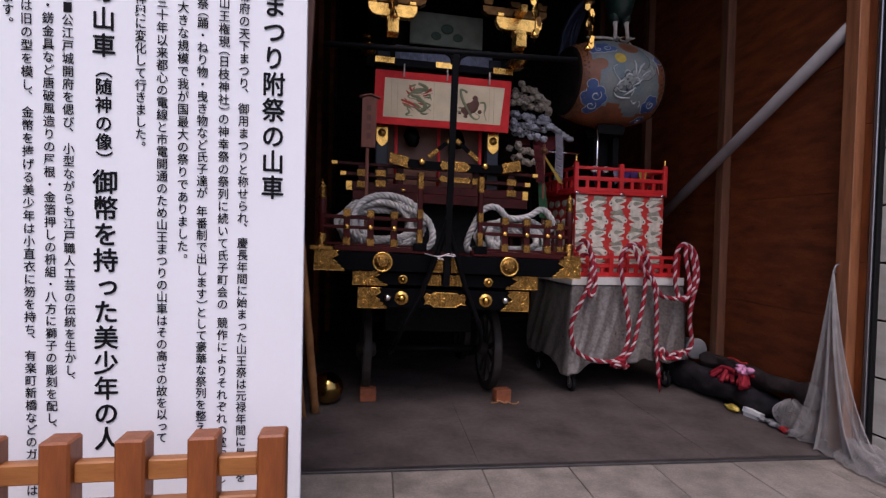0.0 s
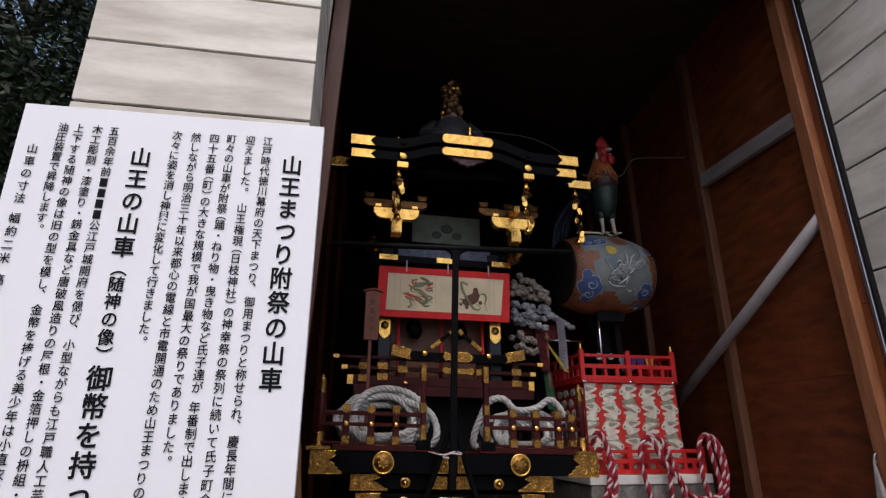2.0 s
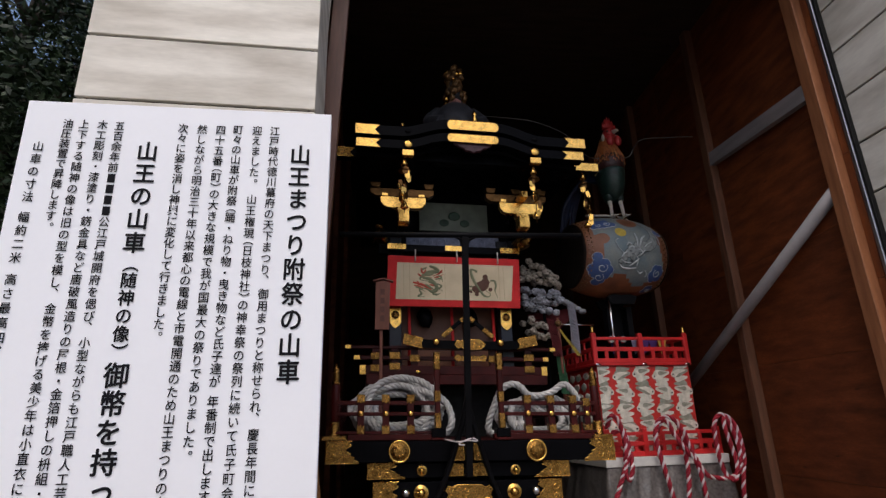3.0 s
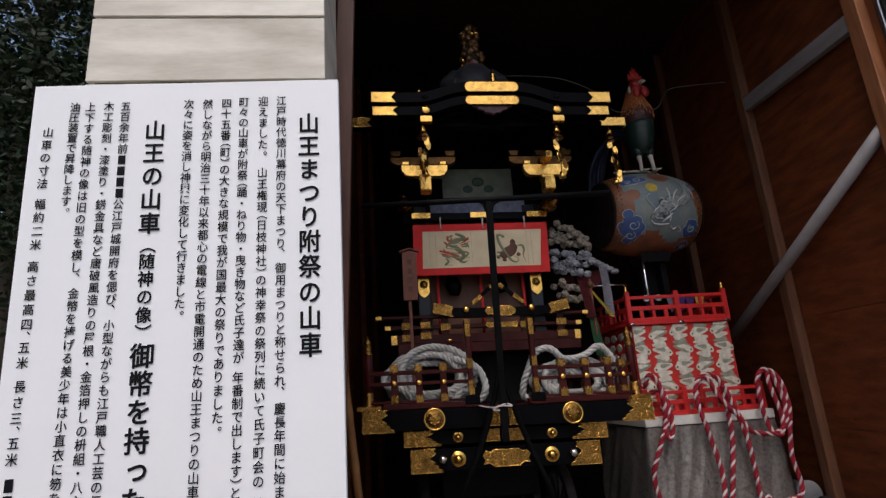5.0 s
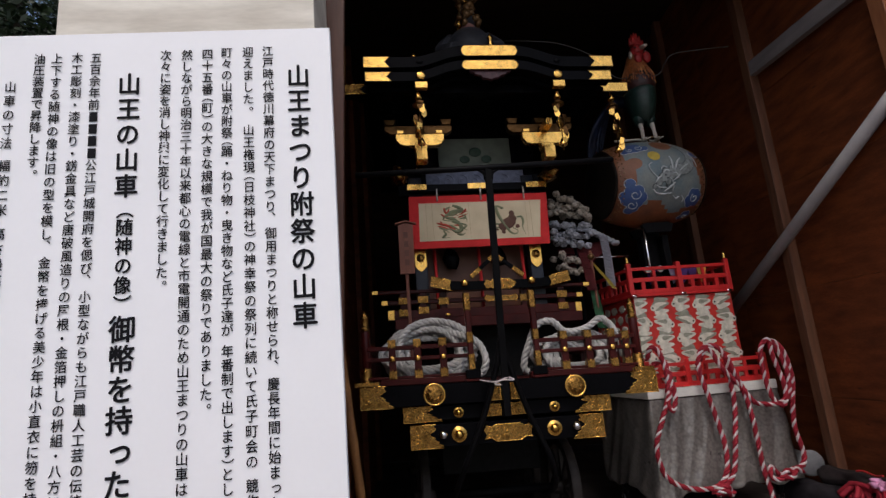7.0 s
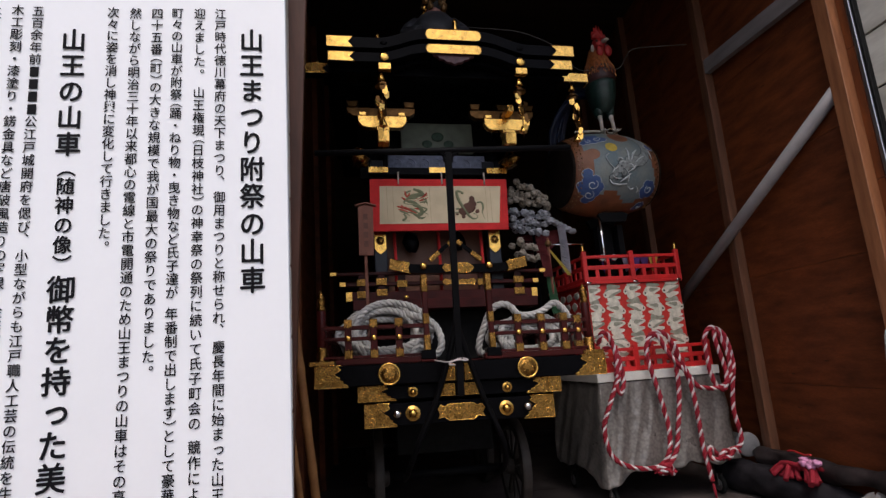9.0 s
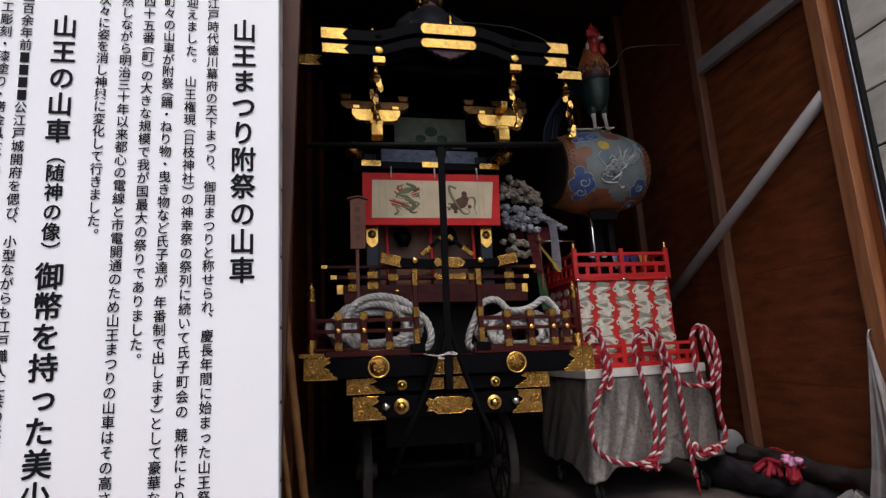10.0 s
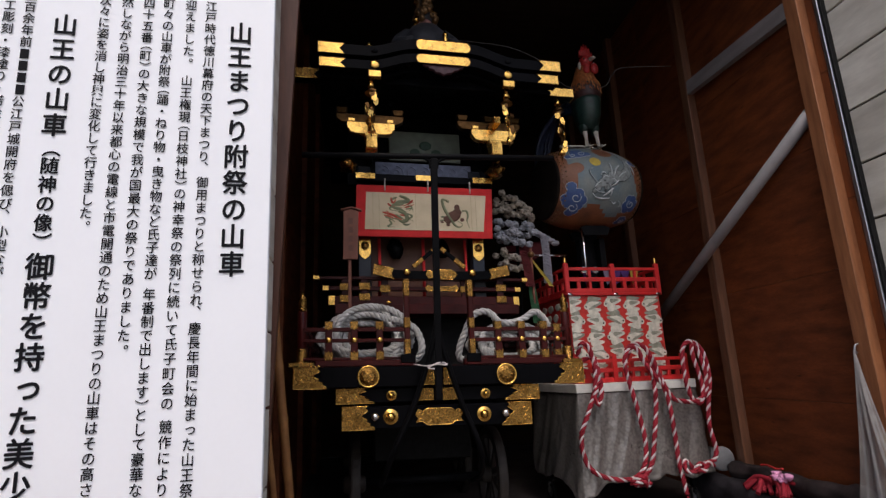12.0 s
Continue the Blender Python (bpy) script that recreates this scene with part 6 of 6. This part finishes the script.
RX, RY = (min(p[0] for p in ref) + max(p[0] for p in ref)) / 2, (min(p[1] for p in ref) + max(p[1] for p in ref)) / 2
RS = max(p[1] for p in ref) - min(p[1] for p in ref)


shapes = {}


def letter(ch, size, step, narrow):
    """The mesh of one character; # stands for a plain bar."""
    key = (ch, size)
    if key not in shapes:
        if ch == "#":
            w, h = size * 0.36, step * 0.40
            verts, faces = [(-w, 0, -h), (w, 0, -h), (w, 0, h), (-w, 0, h)], [(0, 1, 2, 3)]
        else:
            pts, faces = glyph(ch)
            verts = []
            for px, py in pts:
                gx, gy = (px - RX) / RS * size, (py - RY) / RS * size
                if ch in "（）ー":
                    gx, gy = gy, -gx + size * (0.22 if ch == "（" else -0.22 if ch == "）" else 0)
                if ch in "、。":
                    gx, gy = gx + size * 0.62, gy + size * 0.55
                if ch in "っょゃゅ":
                    gx, gy = gx + size * 0.08, gy + size * 0.06
                verts.append((gx * narrow, 0, gy))
            heavy = 0.68 if size > 0.045 else 0.28
            n, base, bold = len(verts), list(faces), list(verts)
            for k, (sx, sz) in enumerate(((0.030, 0.010), (-0.030, -0.010), (0.0, 0.028), (0.012, -0.024)), 1):
                bold += [(x + sx * size * heavy, -0.0002 * k, z + sz * size * heavy) for x, y, z in verts]
                faces = faces + [tuple(i + n * k for i in f) for f in base]
            verts = bold
        me = bpy.data.meshes.new("character")
        me.from_pydata(verts, [], faces)
        me.materials.append(INK)
        shapes[key] = me
    return shapes[key]


def column(text, x, z0, z1, size, narrow=0.92):
    """One column of writing from z0 down to z1; a full-width space leaves a gap."""
    wide = [0.55 if ch in "　、（）" else 1.0 for ch in text]
    unit, z = (z0 - z1) / sum(wide), z0
    for ch, w in zip(text, wide):
        if ch != "　":
            ob = new("character", letter(ch, size, unit, narrow))
            ob.parent = SIGN
            ob.location = (x, -0.0025, z - unit * w / 2)
        z -= unit * w


column("山王まつり附祭の山車", -0.109, 2.412, 1.538, 0.074)
column("江戸時代徳川幕府の天下まつり、　御用まつりと称せられ、　慶長年間に始まった山王祭は元禄年間に最　　を", -0.206, 2.482, 0.545, 0.035)
column("迎えました。　山王権現（日枝神社）の神幸祭の祭列に続いて氏子町会の　競作によりそれぞれの趣向　　し", -0.270, 2.482, 0.543, 0.035)
column("町々の山車が附祭（踊・ねり物・曳き物など氏子達が　年番制で出します）として豪華な祭列を整え", -0.338, 2.481, 0.728, 0.035)
column("四十五番（町）の大きな規模で我が国最大の祭りでありました。", -0.399, 2.478, 1.312, 0.035)
column("然しながら明治三十年以来都心の電線と市電開通のため山王まつりの山車はその高さの故を以って", -0.464, 2.476, 0.696, 0.035)
column("次々に姿を消し神輿に変化して行きました。", -0.530, 2.477, 1.682, 0.035)
column("山王の山車", -0.641, 2.402, 1.976, 0.070)
column("（随神の像）", -0.642, 1.950, 1.648, 0.050)
column("御幣を持った美少年の人", -0.638, 1.622, 0.676, 0.074)
column("五百余年前####公江戸城開府を偲び、　小型ながらも江戸職人工芸の伝統を生かし、", -0.747, 2.476, 0.912, 0.034)
column("木工彫刻・漆塗り・錺金具など唐破風造りの屋根・金箔押しの枡組・八方に獅子の彫刻を配し、", -0.804, 2.478, 0.752, 0.034)
column("上下する随神の像は旧の型を模し、　金幣を捧げる美少年は小直衣に笏を持ち、　有楽町新橋などのガードは", -0.866, 2.478, 0.530, 0.034)
column("油圧装置で昇降します。", -0.918, 2.476, 2.052, 0.034)
column("山車の寸法　幅約二米　高さ最高四、五米　長さ三、五米　##", -1.000, 2.388, 1.150, 0.035)

FENCE = thing("fence", "low varnished orange-brown wooden lattice fence", "fence", Matrix.Translation((-0.795, -1.745, 0)) @ Matrix.Rotation(radians(2.5), 4, "Z"))
for k in range(9):
    x = -0.1735 * k
    b = box(-0.036, 0.036, -0.034, 0.040, 0, 0.893, 0.006)
    ob = part("post", b, FENCEWOOD, FENCE)
    ob.location = (x, 0, 0)
for k in range(8):
    for z in (0.806, 0.700, 0.45, 0.20):
        part("rail", box(-0.1735 * k - 0.137, -0.1735 * k - 0.0365, -0.014, 0.020, z - 0.027, z + 0.027, 0.004), RAILWOOD, FENCE)


# ---- trees behind the shed ----
def tree(x, y, h, seed, spread, n):
    t = thing("tree", "dark evergreen tree with dense small leaves", "tree", Matrix.Translation((x, y, -0.05)), "trees behind the shed")
    rr = random.Random(seed)
    trunk = bmesh.new()
    tube(spline([(0, 0, 0), (0.1, 0, h * 0.3), (-0.1, 0.1, h * 0.6), (0.05, 0, h * 0.9)], 6), [0.26 - 0.012 * k for k in range(19)], 10, trunk)
    tips = []
    for k in range(22):
        a, z = rr.uniform(0, 6.28), h * rr.uniform(0.25, 0.9)
        r = spread * (1.1 - 0.6 * z / h) * rr.uniform(0.6, 1.1)
        end = Vector((r * math.cos(a), r * math.sin(a), z + rr.uniform(0.0, 0.8)))
        tube(spline([(0, 0, z), tuple(end * 0.5 + Vector((0, 0, z * 0.5 + 0.2))), tuple(end)], 4), [0.07, 0.06, 0.05, 0.045, 0.04, 0.03, 0.025, 0.02, 0.012], 6, trunk)
        for j in range(6):
            tips.append(end * rr.uniform(0.5, 1.08) + Vector((rr.uniform(-0.5, 0.5), rr.uniform(-0.5, 0.5), (1 - 0.8) * z + rr.uniform(-0.4, 0.4))))
    part("trunk", trunk, BARK, t)
    verts, faces = [], []
    for k in range(n):
        c = rr.choice(tips) + Vector((rr.gauss(0, 0.28), rr.gauss(0, 0.28), rr.gauss(0, 0.22)))
        u = Vector((rr.uniform(-1, 1), rr.uniform(-1, 1), rr.uniform(-0.6, 0.6))).normalized()
        v = u.cross(Vector((rr.uniform(-1, 1), rr.uniform(-1, 1), rr.uniform(-1, 1)))).normalized()
        s = rr.uniform(0.022, 0.052)
        i = len(verts)
        verts += [tuple(c - u * s), tuple(c + v * s * 0.45), tuple(c + u * s), tuple(c - v * s * 0.45)]
        faces.append((i, i + 1, i + 2, i + 3))
    me = bpy.data.meshes.new("crown")
    me.from_pydata(verts, [], faces)
    me.materials.append(LEAF)
    ob = new("crown", me)
    ob.parent = t


tree(-4.6, 2.2, 7.5, 1, 2.2, 60000)
tree(-6.4, 4.5, 9.0, 2, 2.8, 50000)
tree(-3.6, 5.5, 9.5, 3, 2.4, 45000)

# ---- paving before the shed ----
pavement = thing("pavement", "pale stone paving slabs before the shed", "paving", kind="structure")
slab = box(-0.2752, 0.2752, -0.4478, 0.4478, -0.08, 0.0, 0.004)
first = part("slab", slab, PAVING, pavement)
first.location = (0.145 + 0.2775 - 0.555 * 5, -0.455, -0.004)
for i in range(14):
    for j in range(5):
        if i or j:
            o = new("slab", first.data)
            o.parent = pavement
            o.location = (0.145 + 0.2775 + 0.555 * (i - 5), -0.455 - 0.9 * j, -0.004 - 0.001 * ((i * 3 + j) % 2))
